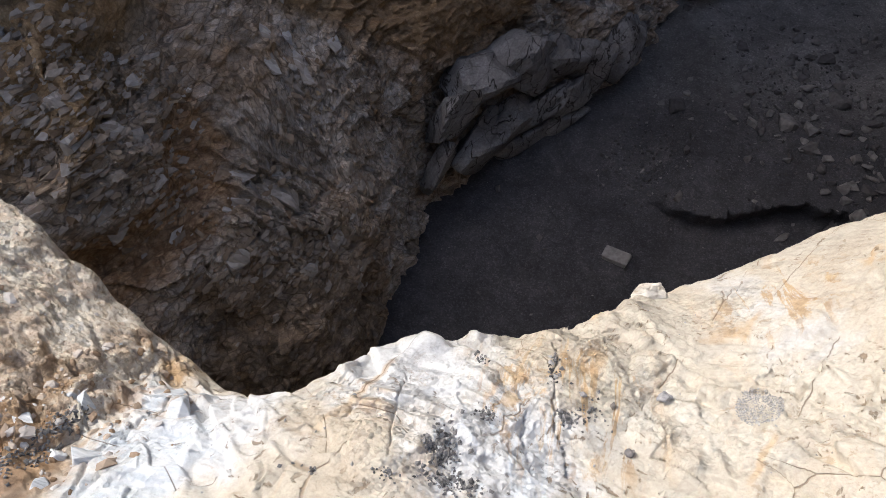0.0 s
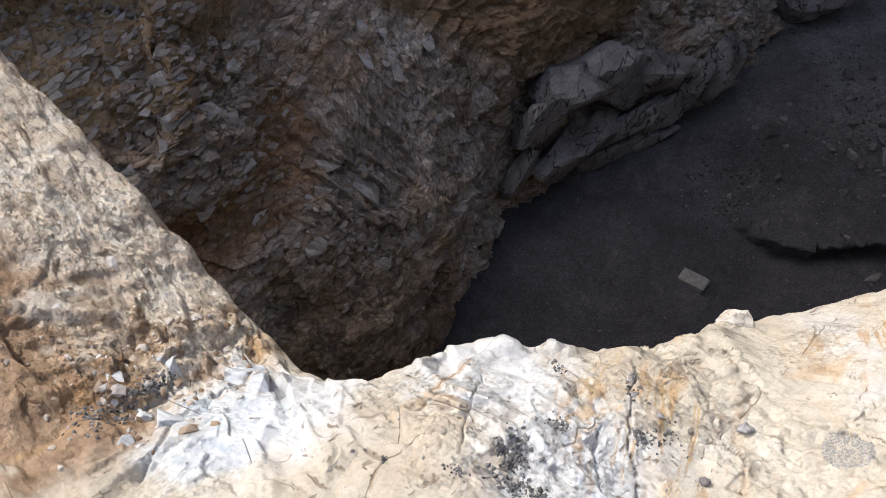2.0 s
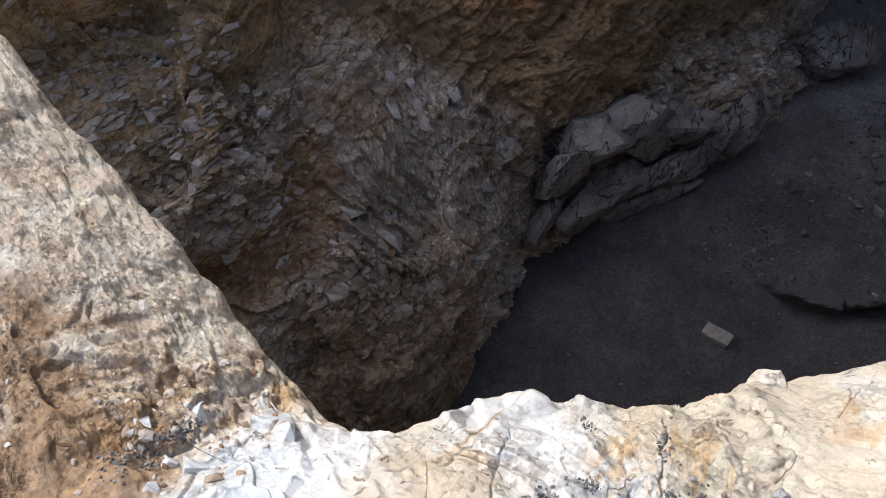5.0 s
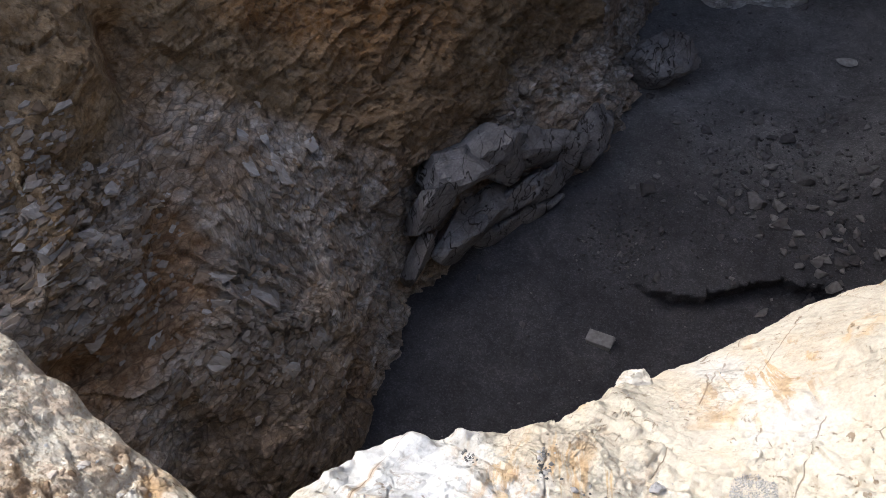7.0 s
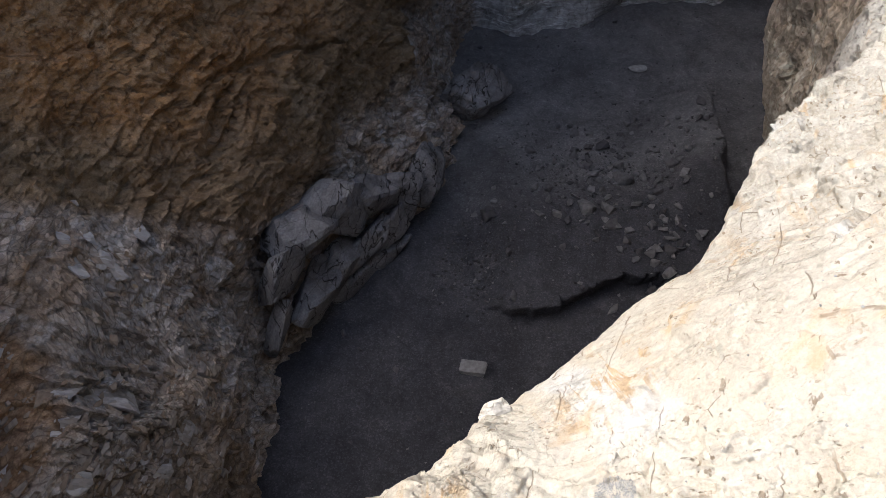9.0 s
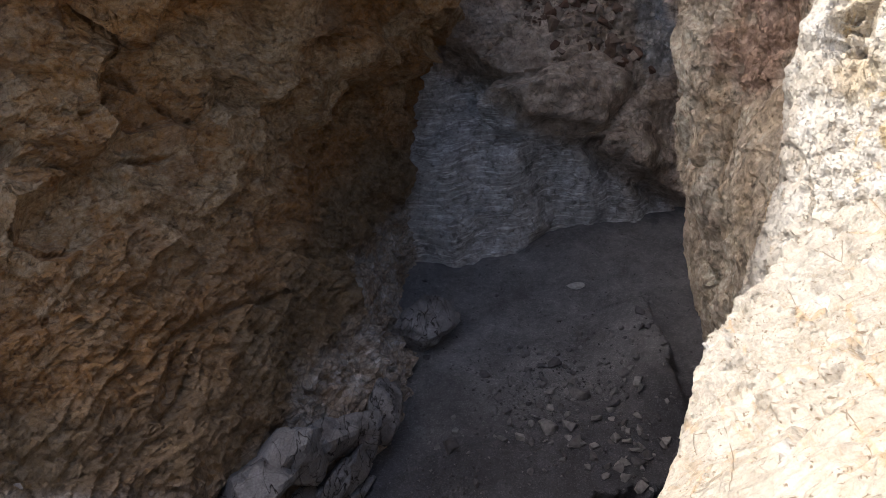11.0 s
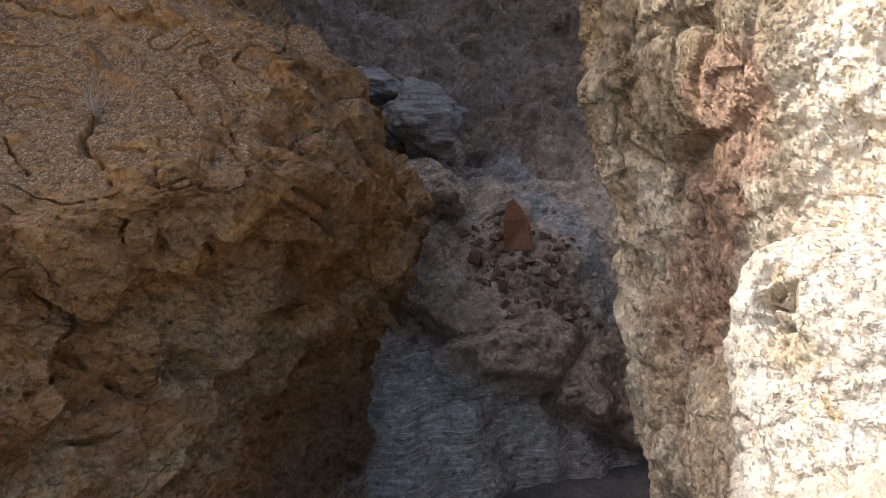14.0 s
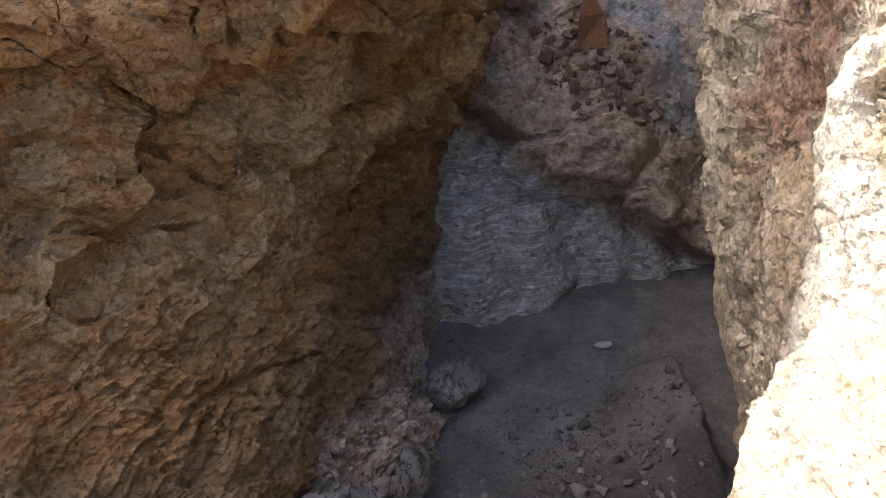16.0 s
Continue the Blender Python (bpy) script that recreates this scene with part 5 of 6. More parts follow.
rise -= 0.30 * hollow * (0.75 + 1.2 * small) + 0.05 * seams((q + warp) * (1.5, 1.5, 0.9), 643, 0.06)
rise += 0.06 * np.exp(-((p[:, 2] - 8.12) / 0.12) ** 2)
buttress = tagged(grid_object("buttress", pushed(g, -rise), M_FLAKY, True), "sunlit cream rock buttress with a rounded hollowed top", "rock buttress", kind="structure")


# ---- loose things ----
bpy.context.view_layer.update()
rng = random.Random(4)


def cut_rock(seed, planes=15, level=2, wear=0.05, squash=(1, 1, 1)):
    """An angular stone: a ball cut by many planes, then worn."""
    r = np.random.RandomState(seed)
    bm = bmesh.new()
    bmesh.ops.create_icosphere(bm, subdivisions=level, radius=1.0)
    d = np.array([v.co[:] for v in bm.verts])
    n = r.normal(size=(max(planes // 2, 4), 3))
    n[:3] += 1.2 * np.linalg.qr(r.normal(size=(3, 3)))[0]
    n /= np.linalg.norm(n, axis=1, keepdims=True)
    n = np.concatenate([n, -n])
    h = r.uniform(0.55, 0.92, len(n))
    dots = d @ n.T
    reach = np.where(dots > 0.05, h / np.maximum(dots, 0.05), 9.0).min(1)
    reach = np.minimum(reach, 1.15)
    if wear:
        reach = reach + wear * fractal(d * 2.2 + seed, 3, seed)
    co = d * reach[:, None] * np.array(squash)
    for v, c in zip(bm.verts, co):
        v.co = c
    return bm


def rock(name, seed, place, radii, turn=(0, 0, 0), material=None, level=3, planes=16, wear=0.06, parent=None):
    ob = part(name, cut_rock(seed, planes, level, wear), material, parent)
    ob.matrix_world = pose(*place, *turn) @ Matrix.Diagonal((*radii, 1))
    return ob


def on(ob, x, y, top=40.0):
    """Where a plumb line at x, y meets an object, and the normal there."""
    hit, at, normal, _ = ob.ray_cast(Vector((x, y, top)), Vector((0, 0, -1)))
    return (at, normal if normal.z > 0 else -normal) if hit else (None, None)


def split_stone(seed, n=12, worn=True):
    """A sharp broken stone: the hull of a few points in a slab."""
    r = np.random.RandomState(seed)
    bm = bmesh.new()
    for c in r.uniform(-1, 1, (n, 3)):
        c = c / max(0.75, np.abs(c).max()) * r.uniform(0.65, 0.95)
        bm.verts.new(c)
    bmesh.ops.convex_hull(bm, input=bm.verts[:])
    loose = [v for v in bm.verts if not v.link_faces]
    bmesh.ops.delete(bm, geom=loose, context="VERTS")
    if worn:
        bmesh.ops.bevel(bm, geom=bm.edges[:], offset=0.03, segments=1, affect="EDGES")
    return bm


# the grey rib at the wall's foot
rib = tagged(new("rock_rib"), "smooth blue-grey jointed rock rib at the foot of the shaded wall", "rock outcrop")
rib.location = (-0.4, 7.4, 0)
bpy.context.view_layer.update()
for n, (c, r, t) in enumerate([
        ((-1.42, 6.05, 0.6), (0.16, 0.36, 0.5), (8, 16, -12)), ((-1.3, 6.55, 1.1), (0.24, 0.5, 0.55), (14, 24, -22)), ((-1.05, 7.15, 1.35), (0.34, 0.52, 0.5), (10, 26, -30)),
        ((-0.95, 6.6, 0.6), (0.26, 0.5, 0.34), (0, 18, -30)), ((-0.6, 7.6, 1.2), (0.36, 0.5, 0.45), (8, 24, -38)), ((-0.6, 7.05, 0.55), (0.24, 0.5, 0.3), (6, 18, -34)),
        ((-0.15, 8.05, 1.0), (0.36, 0.5, 0.42), (6, 20, -42)), ((-0.2, 7.5, 0.45), (0.22, 0.5, 0.28), (5, 14, -36)), ((0.15, 7.95, 0.4), (0.22, 0.48, 0.3), (5, 14, -40)),
        ((0.35, 8.45, 0.6), (0.34, 0.46, 0.4), (5, 18, -45)), ((-0.35, 7.15, 0.12), (0.14, 0.42, 0.16), (0, 10, -38)), ((0.2, 7.7, 0.1), (0.14, 0.4, 0.14), (0, 8, -42)),
        ((0.9, 9.1, 0.45), (0.36, 0.5, 0.5), (0, 15, -25))]):
    b = rock("block", 40 + n, c, [a * 1.22 for a in r], t, M_RIB, 4, 11, 0.035)
    b.parent = rib
    b.matrix_parent_inverse = rib.matrix_world.inverted()

tagged(rock("boulder", 61, (2.0, 11.3, 0.40), (0.82, 0.66, 0.64), (10, 5, 25), M_RIB, 5, 26, 0.10), "rough pale grey boulder at the foot of the shaded wall", "boulder")
tagged(rock("boulder", 62, (6.3, 15.9, 2.9), (2.1, 1.3, 1.55), (8, -12, 8), M_FAR, 5, 18, 0.10), "huge brown-grey boulder wedged above the banded step", "boulder")
tagged(rock("boulder", 63, (7.7, 15.2, 2.0), (0.75, 0.6, 0.55), (0, 10, 30), M_FAR, 4, 14, 0.05), "smooth dark boulder under the wedged boulder", "boulder")
tagged(rock("boulder", 64, (4.1, 20.68, 9.55), (1.5, 1.3, 0.75), (6, 14, 10), M_DOME, 5, 120, 0.08), "rounded pale grey layered dome of rock", "boulder")
tagged(rock("boulder", 65, (5.15, 19.42, 8.6), (1.75, 1.7, 1.5), (6, 20, 0), M_DOME, 5, 120, 0.10), "rounded grey dome of rock below another", "boulder")
tagged(rock("boulder", 66, (5.15, 18.21, 6.9), (1.2, 1.0, 0.95), (0, 25, 15), M_FAR, 5, 30, 0.12), "brown rounded boulder at the gully's side", "boulder")
bm = bmesh.new()
outline = [(-0.34, -0.7), (-0.33, 0.1), (-0.27, 0.5), (-0.12, 0.6), (0.08, 0.36), (0.27, 0.08), (0.36, -0.3), (0.33, -0.7)]
front = [bm.verts.new((x, -0.16 + 0.06 * math.sin(7 * x + 5 * z), z)) for x, z in outline]
rear = [bm.verts.new((0.85 * x + 0.03, 0.22 + 0.05 * math.cos(9 * x), 0.93 * z - 0.03)) for x, z in outline]
bm.faces.new(front)
bm.faces.new(rear[::-1])
for k in range(8):
    bm.faces.new((front[k], rear[k], rear[(k + 1) % 8], front[(k + 1) % 8]))
bmesh.ops.triangulate(bm, faces=bm.faces[:])
bmesh.ops.subdivide_edges(bm, edges=bm.edges[:], cuts=2)
for v in bm.verts:
    v.co += 0.035 * Vector([value_noise(np.array([v.co[:]]) * 3.1 + 5.0 * a, 88)[0] for a in range(3)])
red_rock = part("red_rock", bm, M_RED)
red_rock.matrix_world = pose(6.87, 16.9, 6.12, 0, 0, -16)
tagged(red_rock, "upright rust-red angular rock among rubble", "rock")

# stones on the canyon's bed
stone_bms = [split_stone(100 + k, 11 + k % 4) for k in range(9)]
stone_meshes = []
for k, bm in enumerate(stone_bms):
    me = bpy.data.meshes.new("stone")
    bm.to_mesh(me)
    bm.free()
    me.materials.append(M_STONE)
    stone_meshes.append(me)


def stone(x, y, size, flat=0.55, spin=None, ground_ob=None, label="", group="", name="stone", tilt=22, mesh=None):
    at, normal = on(ground_ob or ground, x, y, 12.0)
    if at is None:
        return None
    ob = new(name, mesh or stone_meshes[rng.randrange(len(stone_meshes))])
    up = Matrix.Translation(at) @ normal.to_track_quat("Z", "Y").to_matrix().to_4x4()
    turn = pose(0, 0, size * flat * 0.5, rng.uniform(-tilt, tilt), rng.uniform(-tilt, tilt), rng.uniform(0, 360) if spin is None else spin)
    ob.matrix_world = up @ turn @ Matrix.Diagonal((size, size * rng.uniform(0.6, 0.9), size * flat, 1))
    return tagged(ob, label, "stone", group)


KEY = [(1.94, 8.33, 0.24), (1.66, 8.41, 0.11), (3.52, 8.14, 0.23), (3.65, 9.7, 0.13), (4.37, 8.88, 0.27), (4.39, 9.3, 0.15), (4.27, 9.9, 0.16), (4.0, 9.92, 0.12),
       (2.95, 8.4, 0.11), (3.01, 8.03, 0.13), (3.86, 8.04, 0.16), (3.79, 7.64, 0.16), (5.22, 8.96, 0.15), (5.29, 8.57, 0.13), (4.9, 8.66, 0.12), (4.71, 8.85, 0.11),
       (2.93, 9.39, 0.09), (2.07, 7.29, 0.10), (1.53, 7.09, 0.06), (3.54, 7.47, 0.08), (3.81, 7.17, 0.08), (4.58, 7.06, 0.13), (4.76, 7.15, 0.12), (3.7, 13.31, 0.07),
       (5.08, 13.98, 0.09), (5.61, 14.12, 0.08), (2.9, 11.85, 0.07), (3.49, 6.3, 0.16), (0.44, 4.76, 0.06), (-0.58, 6.23, 0.07), (3.4, 8.5, 0.12), (3.25, 8.25, 0.1)]
for x, y, r in KEY:
    stone(x, y, 1.05 * r, 0.6, tilt=28, label="angular grey stone lying on the gravel bed", group="stones on the canyon bed")
for _ in range(265):
    k = rng.random()
    if k < 0.45:
        x, y = rng.gauss(3.9, 0.8), rng.gauss(8.4, 0.8)
    elif k < 0.7:
        x, y = rng.gauss(4.9, 0.9), rng.gauss(9.8, 1.0)
    elif k < 0.85:
        x, y = rng.gauss(4.6, 0.35), rng.gauss(7.2, 0.35)
    else:
        x, y = rng.uniform(-0.6, 7.5), rng.uniform(4.5, 13.8)
    stone(x, y, 0.035 + 0.085 * rng.random() ** 2.2 + (0.04 if rng.random() < 0.15 else 0), 0.6, label="small grey stone on the gravel bed", group="stones on the canyon bed")
slab_bm = bmesh.new()
bmesh.ops.create_cube(slab_bm, size=1.0)
bmesh.ops.bevel(slab_bm, geom=slab_bm.edges[:], offset=0.06, segments=1, affect="EDGES")
for v in slab_bm.verts:
    v.co += Vector([rng.uniform(-0.05, 0.05) for _ in range(3)])
slab = part("stone_slab", slab_bm, M_SLAB)
at, normal = on(ground, 1.27, 5.45, 5.0)
slab.matrix_world = pose(1.27, 5.45, at.z + 0.05, 8, -6, -18) @ Matrix.Diagonal((0.36, 0.2, 0.09, 1))
tagged(slab, "flat oblong pale grey slab lying on dark silt", "stone slab")
pale = rock("pale_stone", 71, (5.63, 12.32, 0.03), (0.24, 0.13, 0.06), (0, 0, 15), M_PALE, 2, 10, 0.03)
tagged(pale, "flat whitish stone half sunk in the gravel", "stone")


def pebbles(name, spots, material, surface, label, lift=0.3):
    """Very many small stones as one mesh: each an uneven eight-sided grain."""
    r = np.random.RandomState(9)
    base = np.array([(1, 0, 0), (-1, 0, 0), (0, 1, 0), (0, -1, 0), (0, 0, 1), (0, 0, -1)], float)
    tri = np.array([(0, 2, 4), (2, 1, 4), (1, 3, 4), (3, 0, 4), (2, 0, 5), (1, 2, 5), (3, 1, 5), (0, 3, 5)])
    verts, faces = [], []
    for x, y, size in spots:
        at, normal = on(surface, x, y, 12.0)
        if at is None or normal.z < 0.2:
            continue
        a = r.uniform(0, 6.28)
        turn = np.array([[math.cos(a), -math.sin(a), 0], [math.sin(a), math.cos(a), 0], [0, 0, 1]])
        c = (base * r.uniform(0.6, 1.15, (6, 1)) + r.uniform(-0.3, 0.3, (6, 3))) * (1, 0.8, 0.7) * size
        faces.append(tri + 6 * len(verts))
        verts.append(c @ turn.T + np.array(at) + (0, 0, size * lift))
    me = bpy.data.meshes.new(name)
    me.from_pydata(np.concatenate(verts).tolist(), [], np.concatenate(faces).tolist())
    me.materials.append(material)
    return tagged(new(name, me), label, "gravel", kind="stuff")


r = np.random.RandomState(12)
spots = [(x, y, 0.008 + 0.022 * k ** 3) for x, y, k in zip(r.uniform(-1.2, 8, 3600), r.uniform(3.6, 14.5, 3600), r.rand(3600))]
spots += [(x, y, 0.012 + 0.03 * k ** 2) for x, y, k in zip(r.normal(1.6, 0.35, 500), r.normal(7.4, 0.5, 500), r.rand(500))]
spots += [(x, y, 0.012 + 0.03 * k ** 2) for x, y, k in zip(r.normal(4.0, 1.1, 900), r.normal(8.6, 1.0, 900), r.rand(900))]
pebbles("gravel", spots, M_GRIT, ground, "loose dark gravel strewn over the canyon bed")


def heap(x, y, sx, sy, n, lo, hi):
    return [(a, b, lo + (hi - lo) * k ** 2) for a, b, k in zip(r.normal(x, sx, n), r.normal(y, sy, n), r.rand(n))]


pebbles("dark_gravel", heap(-0.11, 0.47, 0.02, 0.03, 170, 0.004, 0.011) + heap(-0.07, 0.385, 0.045, 0.014, 150, 0.003, 0.010) + heap(-0.02, 0.60, 0.02, 0.012, 40, 0.003, 0.009) + heap(0.26, 0.70, 0.03, 0.03, 50, 0.003, 0.010) + heap(-1.10, 0.30, 0.02, 0.05, 160, 0.004, 0.011) + heap(-0.22, 0.36, 0.02, 0.01, 30, 0.003, 0.008)
        + heap(0.15, 0.82, 0.010, 0.035, 70, 0.003, 0.011) + heap(0.2, 0.66, 0.012, 0.016, 60, 0.003, 0.010) + heap(-0.06, 0.81, 0.012, 0.012, 26, 0.003, 0.008)
        + heap(-0.4, 0.335, 0.04, 0.008, 9, 0.005, 0.009) + heap(-1.13, 0.19, 0.03, 0.03, 130, 0.003, 0.008),
        M_BLACK, shelf, "small black and grey pebbles caught in hollows of the shelf")
a, d = r.uniform(0, 6.28, 1700), np.sqrt(r.rand(1700))
pebbles("grey_gravel", [(0.73 + 0.058 * q * math.cos(t) + 0.02 * q * math.sin(t), 0.83 + 0.075 * q * math.sin(t), 0.0014 + 0.0026 * k ** 2) for t, q, k in zip(a, d, r.rand(1700))],
        M_ASH, shelf, "patch of fine grey gravel in a hollow of the shelf")
pebbles("grit", [(x, y, 0.002 + 0.005 * k ** 3) for x, y, k in zip(r.uniform(-1.6, 1.6, 500), r.uniform(0.1, 1.5, 500), r.rand(500))] , M_ASH, shelf, "scattered grit on the sunlit shelf")

for x, y, size, lab in ((0.48, 0.81, 0.028, "knobbly dark grey stone resting on the sunlit shelf"), (0.38, 0.6, 0.02, "small blue-grey stone on the sunlit shelf"),
                        (0.33, 0.74, 0.014, "small brown stone on the sunlit shelf"), (0.24, 0.75, 0.014, "small brown stone on the sunlit shelf")):
    me = bpy.data.meshes.new("stone")
    bm = cut_rock(240 + int(size * 1000), 26, 3, 0.16)
    bm.to_mesh(me)
    bm.free()
    me.materials.append(M_KNOB)
    stone(x, y, size, 0.8, ground_ob=shelf, label=lab, mesh=me)

at, normal = on(shelf, 0.47, 1.345, 12)
tagged(rock("rim_rock", 91, at + Vector((0.01, 0.0, -0.004)), (0.095, 0.06, 0.04), (0, 8, 30), M_FLAKY, 4, 22, 0.08), "rounded pale rock on the shelf's sunlit rim", "rock")

# rubble on the slope behind
rubble_meshes = []
for k in range(7):
    me = bpy.data.meshes.new("rubble_stone")
    bm = split_stone(140 + k, 12)
    bm.to_mesh(me)
    bm.free()
    me.materials.append(M_RUBBLE)
    rubble_meshes.append(me)
for _ in range(190):
    t = rng.random()
    x, y = 5.9 + 2.1 * t + rng.gauss(0, 0.28), 17.1 - 1.2 * t + rng.gauss(0, 0.3)
    stone(x, y, 0.05 + 0.2 * rng.random() ** 2.5, rng.uniform(0.3, 0.65), ground_ob=slope_back, label="angular brown rubble stone on the shaded slope", group="rubble on the slope", name="rubble_stone",
          tilt=30, mesh=rubble_meshes[rng.randrange(7)])

# a dry bush on the shoulder of the wall
bush = tagged(new("dry_bush"), "leafless pale dry bush on the rock shoulder", "bush")
at, _ = on(wall_left, -1.6, 11.05)
bush.location = at
bpy.context.view_layer.update()
for n in range(26):
    bm = bmesh.new()
    a, lean_out, length = rng.uniform(0, 6.28), rng.uniform(0.2, 0.9), rng.uniform(0.45, 1.0)
    prev = None
    pts = []
    c = Vector((rng.uniform(-0.05, 0.05), rng.uniform(-0.05, 0.05), -0.03))
    way = Vector((math.cos(a) * lean_out, math.sin(a) * lean_out, 1)).normalized()
    for k in range(7):
        pts.append(c.copy())
        way = (way + Vector([rng.uniform(-0.4, 0.4) for _ in range(3)])).normalized()
        c = c + way * length / 6
    for k, c in enumerate(pts):
        w = 0.0075 * (1 - k / 8)
        ring = [bm.verts.new(c + Vector((w * math.cos(t), w * math.sin(t), 0))) for t in (0, 2.1, 4.2)]
        if prev:
            for j in range(3):
                bm.faces.new((prev[j], prev[(j + 1) % 3], ring[(j + 1) % 3], ring[j]))
        prev = ring
    twig = part("twig", bm, M_TWIG)
    twig.parent = bush

# ---- plates of the shattered wall ----
plate_meshes = []
for k in range(12):
    me = bpy.data.meshes.new("rock_plate")
    bm = split_stone(180 + k, 11, False)
    bm.to_mesh(me)
    bm.free()
    me.materials.append(M_PLATE)
    plate_meshes.append(me)
flatp, flatn = left_grid.reshape(-1, 3), grid_normals(left_base).reshape(-1, 3)
zones = [((-3.93, 3.39, 3.77), 0.8, 110, 700, COURSE_A), ((-5.3, 3.1, 4.4), 0.7, 45, 300, COURSE_A), ((-4.6, 3.4, 4.4), 0.7, 30, 400, COURSE_A), ((-2.8, 4.1, 2.3), 0.7, 20, 120, COURSE_B), ((-2.5, 3.4, 2.2), 0.7, 35, 450, COURSE_A),
         ((-2.2, 4.3, 1.5), 0.7, 25, 300, COURSE_A), ((-2.95, 5.42, 3.0), 0.45, 20, 40, UP_A), ((-2.35, 5.3, 2.1), 0.6, 15, 180, COURSE_B)]


def plate_frame(k, course, lean):
    """A frame lying on the wall, its first axis along the course, its lower edge lifted."""
    n = Vector(flatn[k]) + Vector([rng.uniform(-lean, lean) for _ in range(3)]) + Vector((0, 0, 0.25))
    n.normalize()
    a = Vector(course) + Vector([rng.uniform(-lean, lean) for _ in range(3)])
    a = (a - n * a.dot(n)).normalized()
    m = Matrix((a, n.cross(a), n)).transposed().to_4x4()
    m.translation = Vector(flatp[k])
    return m


turns = np.array((0.25, 1.1, 2.6, 3.6, 5.2))
sides = [(0, 1, 2, 3, 4)] + [(k, k + 5, (k + 1) % 5 + 5, (k + 1) % 5) for k in range(5)]
shard_v, shard_f = [], []
r = np.random.RandomState(77)
for centre, radius, single, many, course in zones:
    centre = flatp[((flatp - centre) ** 2).sum(1).argmin()]
    inside = np.flatnonzero(((flatp - centre) ** 2).sum(1) < (1.6 * radius) ** 2)
    near = np.exp(-((flatp[inside] - centre) ** 2).sum(1) / radius ** 2)
    for n, k in enumerate(r.choice(inside, single + int(0.7 * many), p=near / near.sum())):
        m = plate_frame(k, course, 0.22)
        if n < single:
            a = 0.03 + 0.06 * rng.random() ** 1.8
            ob = new("rock_plate", plate_meshes[rng.randrange(12)])
            ob.matrix_world = m @ Matrix.Diagonal((a * rng.uniform(1.1, 1.9), a, a * rng.uniform(0.22, 0.4), 1)) @ pose(0, 0, -0.45)
            ob.parent = wall_left
        else:
            a = 0.014 + 0.035 * r.rand() ** 2
            t = turns + r.uniform(-0.25, 0.25, 5) + 3.14 * (r.rand() < 0.5)
            c = np.stack([np.cos(t), np.sin(t), 0 * t], 1) * r.uniform(0.7, 1.2, (5, 1)) * (a * r.uniform(1.2, 2.8), a, 0)
            c = np.concatenate([c * 0.85 + (0, 0, a * r.uniform(0.15, 0.45)), c * 1.05 - (0, 0, 0.6 * a)])
            m = np.array(m)
            shard_f += [tuple(k + 10 * len(shard_v) for k in side) for side in sides]
            shard_v.append(c @ m[:3, :3].T + m[:3, 3])
me = bpy.data.meshes.new("rock_shards")
me.from_pydata(np.concatenate(shard_v).tolist(), [], shard_f)
me.materials.append(M_SHARD)
shards = tagged(new("rock_shards", me), "small broken grey slate shards", kind="stuff")
shards.parent = wall_left

# larger pale plates that stand out of the shattered wall: place, half length, half width, course
for n, (place, a, b, course) in enumerate([
        ((-3.17, 5.44, 3.31), 0.22, 0.08, 0), ((-3.07, 5.15, 3.17), 0.20, 0.08, 0), ((-3.0, 5.57, 3.17), 0.24, 0.075, 0), ((-2.79, 5.34, 2.94), 0.27, 0.085, 0), ((-2.75, 4.12, 2.2), 0.36, 0.26, 2), ((-3.14, 3.98, 2.64), 0.19, 0.14, 1),
        ((-3.11, 3.63, 2.63), 0.2, 0.12, 1), ((-2.1, 4.02, 1.7), 0.2, 0.13, 1), ((-2.85, 3.15, 2.37), 0.16, 0.13, 1), ((-2.51, 5.78, 2.91), 0.14, 0.1, 0), ((-3.87, 3.5, 3.79), 0.15, 0.11, 1), ((-4.03, 3.21, 3.95), 0.19, 0.10, 1),
        ((-4.18, 3.5, 4.13), 0.16, 0.12, 1), ((-3.8, 4.06, 3.88), 0.12, 0.09, 1), ((-3.85, 2.94, 3.32), 0.3, 0.1, 1), ((-4.27, 2.82, 3.59), 0.24, 0.1, 1), ((-3.79, 3.61, 3.57), 0.18, 0.08, 1), ((-2.3, 3.5, 1.77), 0.17, 0.12, 1)]):
    k = ((flatp - place) ** 2).sum(1).argmin()
    m = plate_frame(k, ((0.39, -0.63, -0.67), COURSE_A, COURSE_B)[course], 0.08)
    ob = part("rock_slab", split_stone(340 + n, 14), M_LEDGE, wall_left)
    ob.matrix_world = m @ Matrix.Diagonal((a, b, 0.35 * b, 1)) @ pose(0, 0, -0.35)

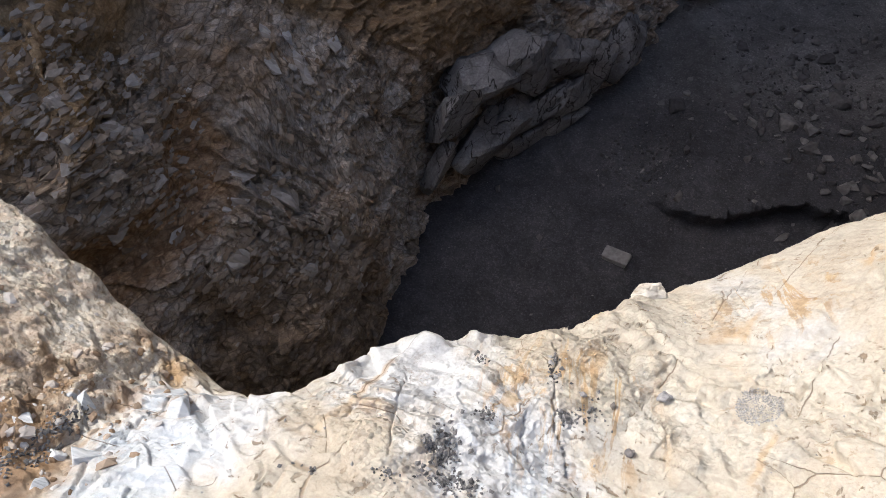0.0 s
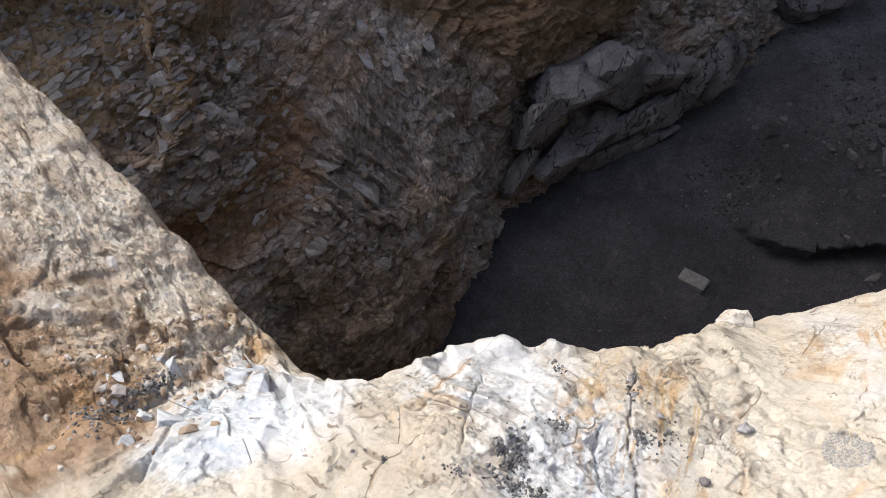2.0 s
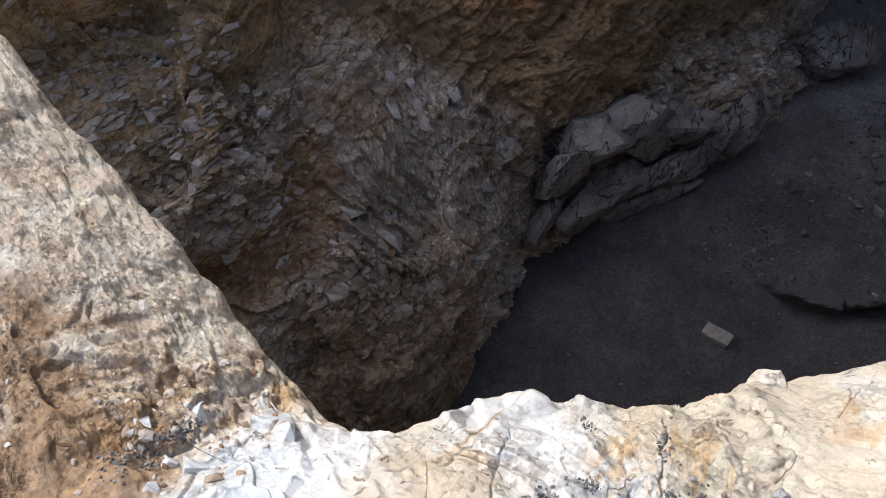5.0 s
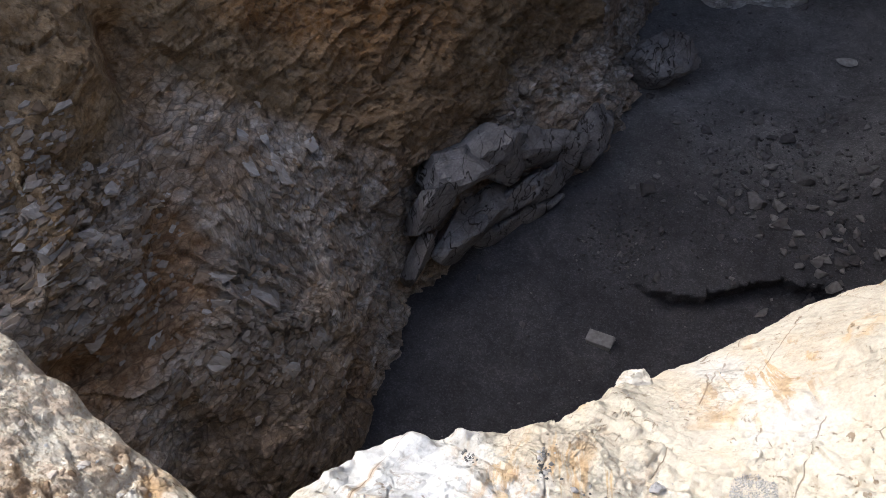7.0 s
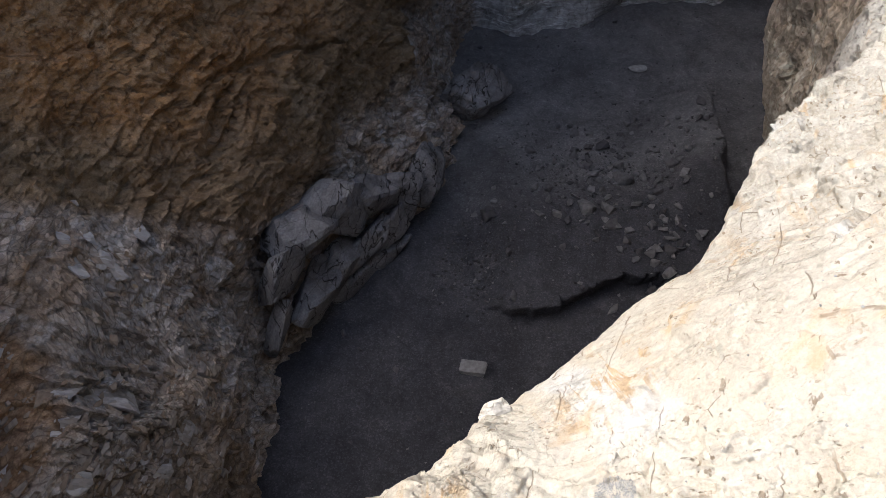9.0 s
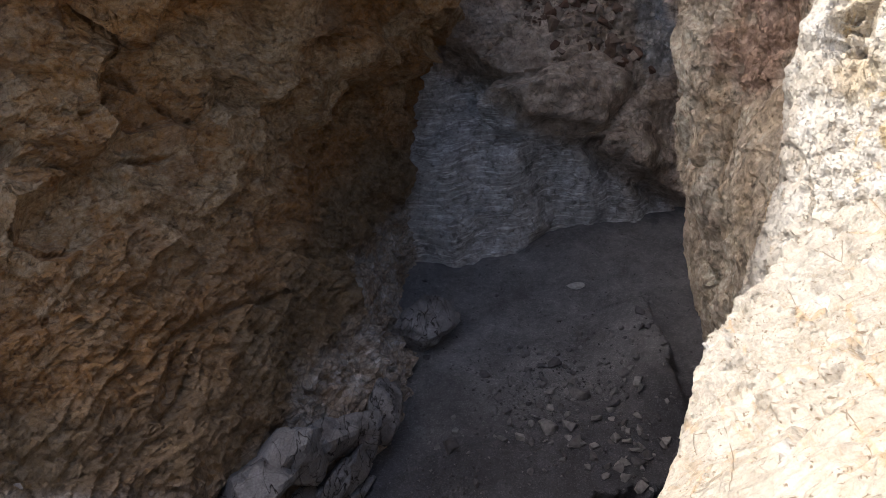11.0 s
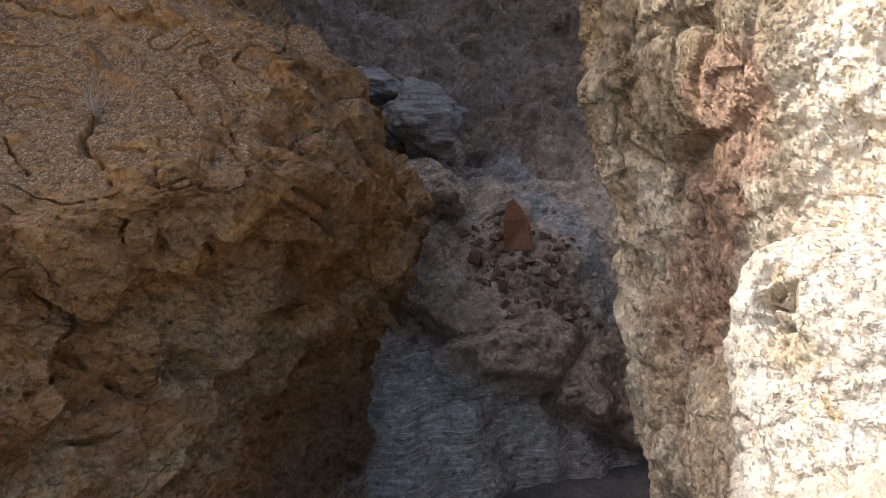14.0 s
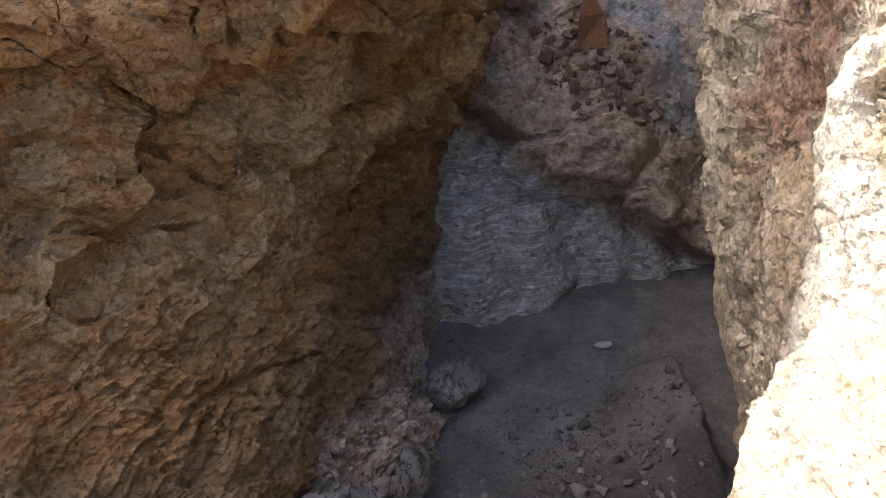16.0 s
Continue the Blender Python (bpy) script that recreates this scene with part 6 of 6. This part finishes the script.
# ---- broken pieces on the shelf's brown side ----
chip_meshes = []
for k in range(8):
    me = bpy.data.meshes.new("rock_chip")
    bm = cut_rock(220 + k, 9, 1, 0.0)
    bm.to_mesh(me)
    bm.free()
    me.materials.append(M_CHIP)
    chip_meshes.append(me)
for _ in range(260):
    x, y = (rng.gauss(-1.12, 0.12), rng.gauss(0.36, 0.12)) if rng.random() < 0.7 else (rng.uniform(-1.7, -0.9), rng.uniform(0.1, 0.7))
    at, normal = on(shelf, x, y, 12)
    if at is None or normal.z < 0.2:
        continue
    n = normal + Vector([rng.uniform(-0.4, 0.4) for _ in range(3)])
    a = 0.004 + 0.009 * rng.random() ** 2 + (rng.uniform(0.006, 0.014) if rng.random() < 0.10 else 0)
    ob = new("rock_chip", chip_meshes[rng.randrange(8)])
    ob.matrix_world = Matrix.Translation(at) @ n.to_track_quat("Z", "Y").to_matrix().to_4x4() @ pose(0, 0, 0, 0, 0, rng.uniform(0, 360)) @ Matrix.Diagonal((a * 1.4, a, a * 0.6, 1))
    ob.parent = shelf

# ---- blue-white slabs set in the shelf ----
for n, (x, y, a, b, c, spin) in enumerate([(-0.93, 0.49, 0.10, 0.075, 0.05, 35), (-0.86, 0.44, 0.08, 0.06, 0.04, 30), (-1.02, 0.34, 0.06, 0.045, 0.04, 70), (-0.97, 0.26, 0.055, 0.04, 0.04, 20), (-1.06, 0.24, 0.05, 0.035, 0.035, 110),
                                           (-1.08, 0.40, 0.045, 0.035, 0.035, 60), (-1.16, 0.42, 0.035, 0.03, 0.03, 15), (-1.02, 0.17, 0.06, 0.04, 0.035, 80), (-1.2, 0.30, 0.035, 0.025, 0.03, 50)]):
    at, normal = on(shelf, x, y, 12)
    bm = split_stone(300 + n, 16)
    slab_piece = part("rock_slab", bm, M_ICE)
    slab_piece.matrix_world = Matrix.Translation(at - 0.45 * c * normal) @ normal.to_track_quat("Z", "Y").to_matrix().to_4x4() @ pose(0, 0, 0, 6, -8, spin) @ Matrix.Diagonal((a, b, c, 1))
    slab_piece.parent = shelf
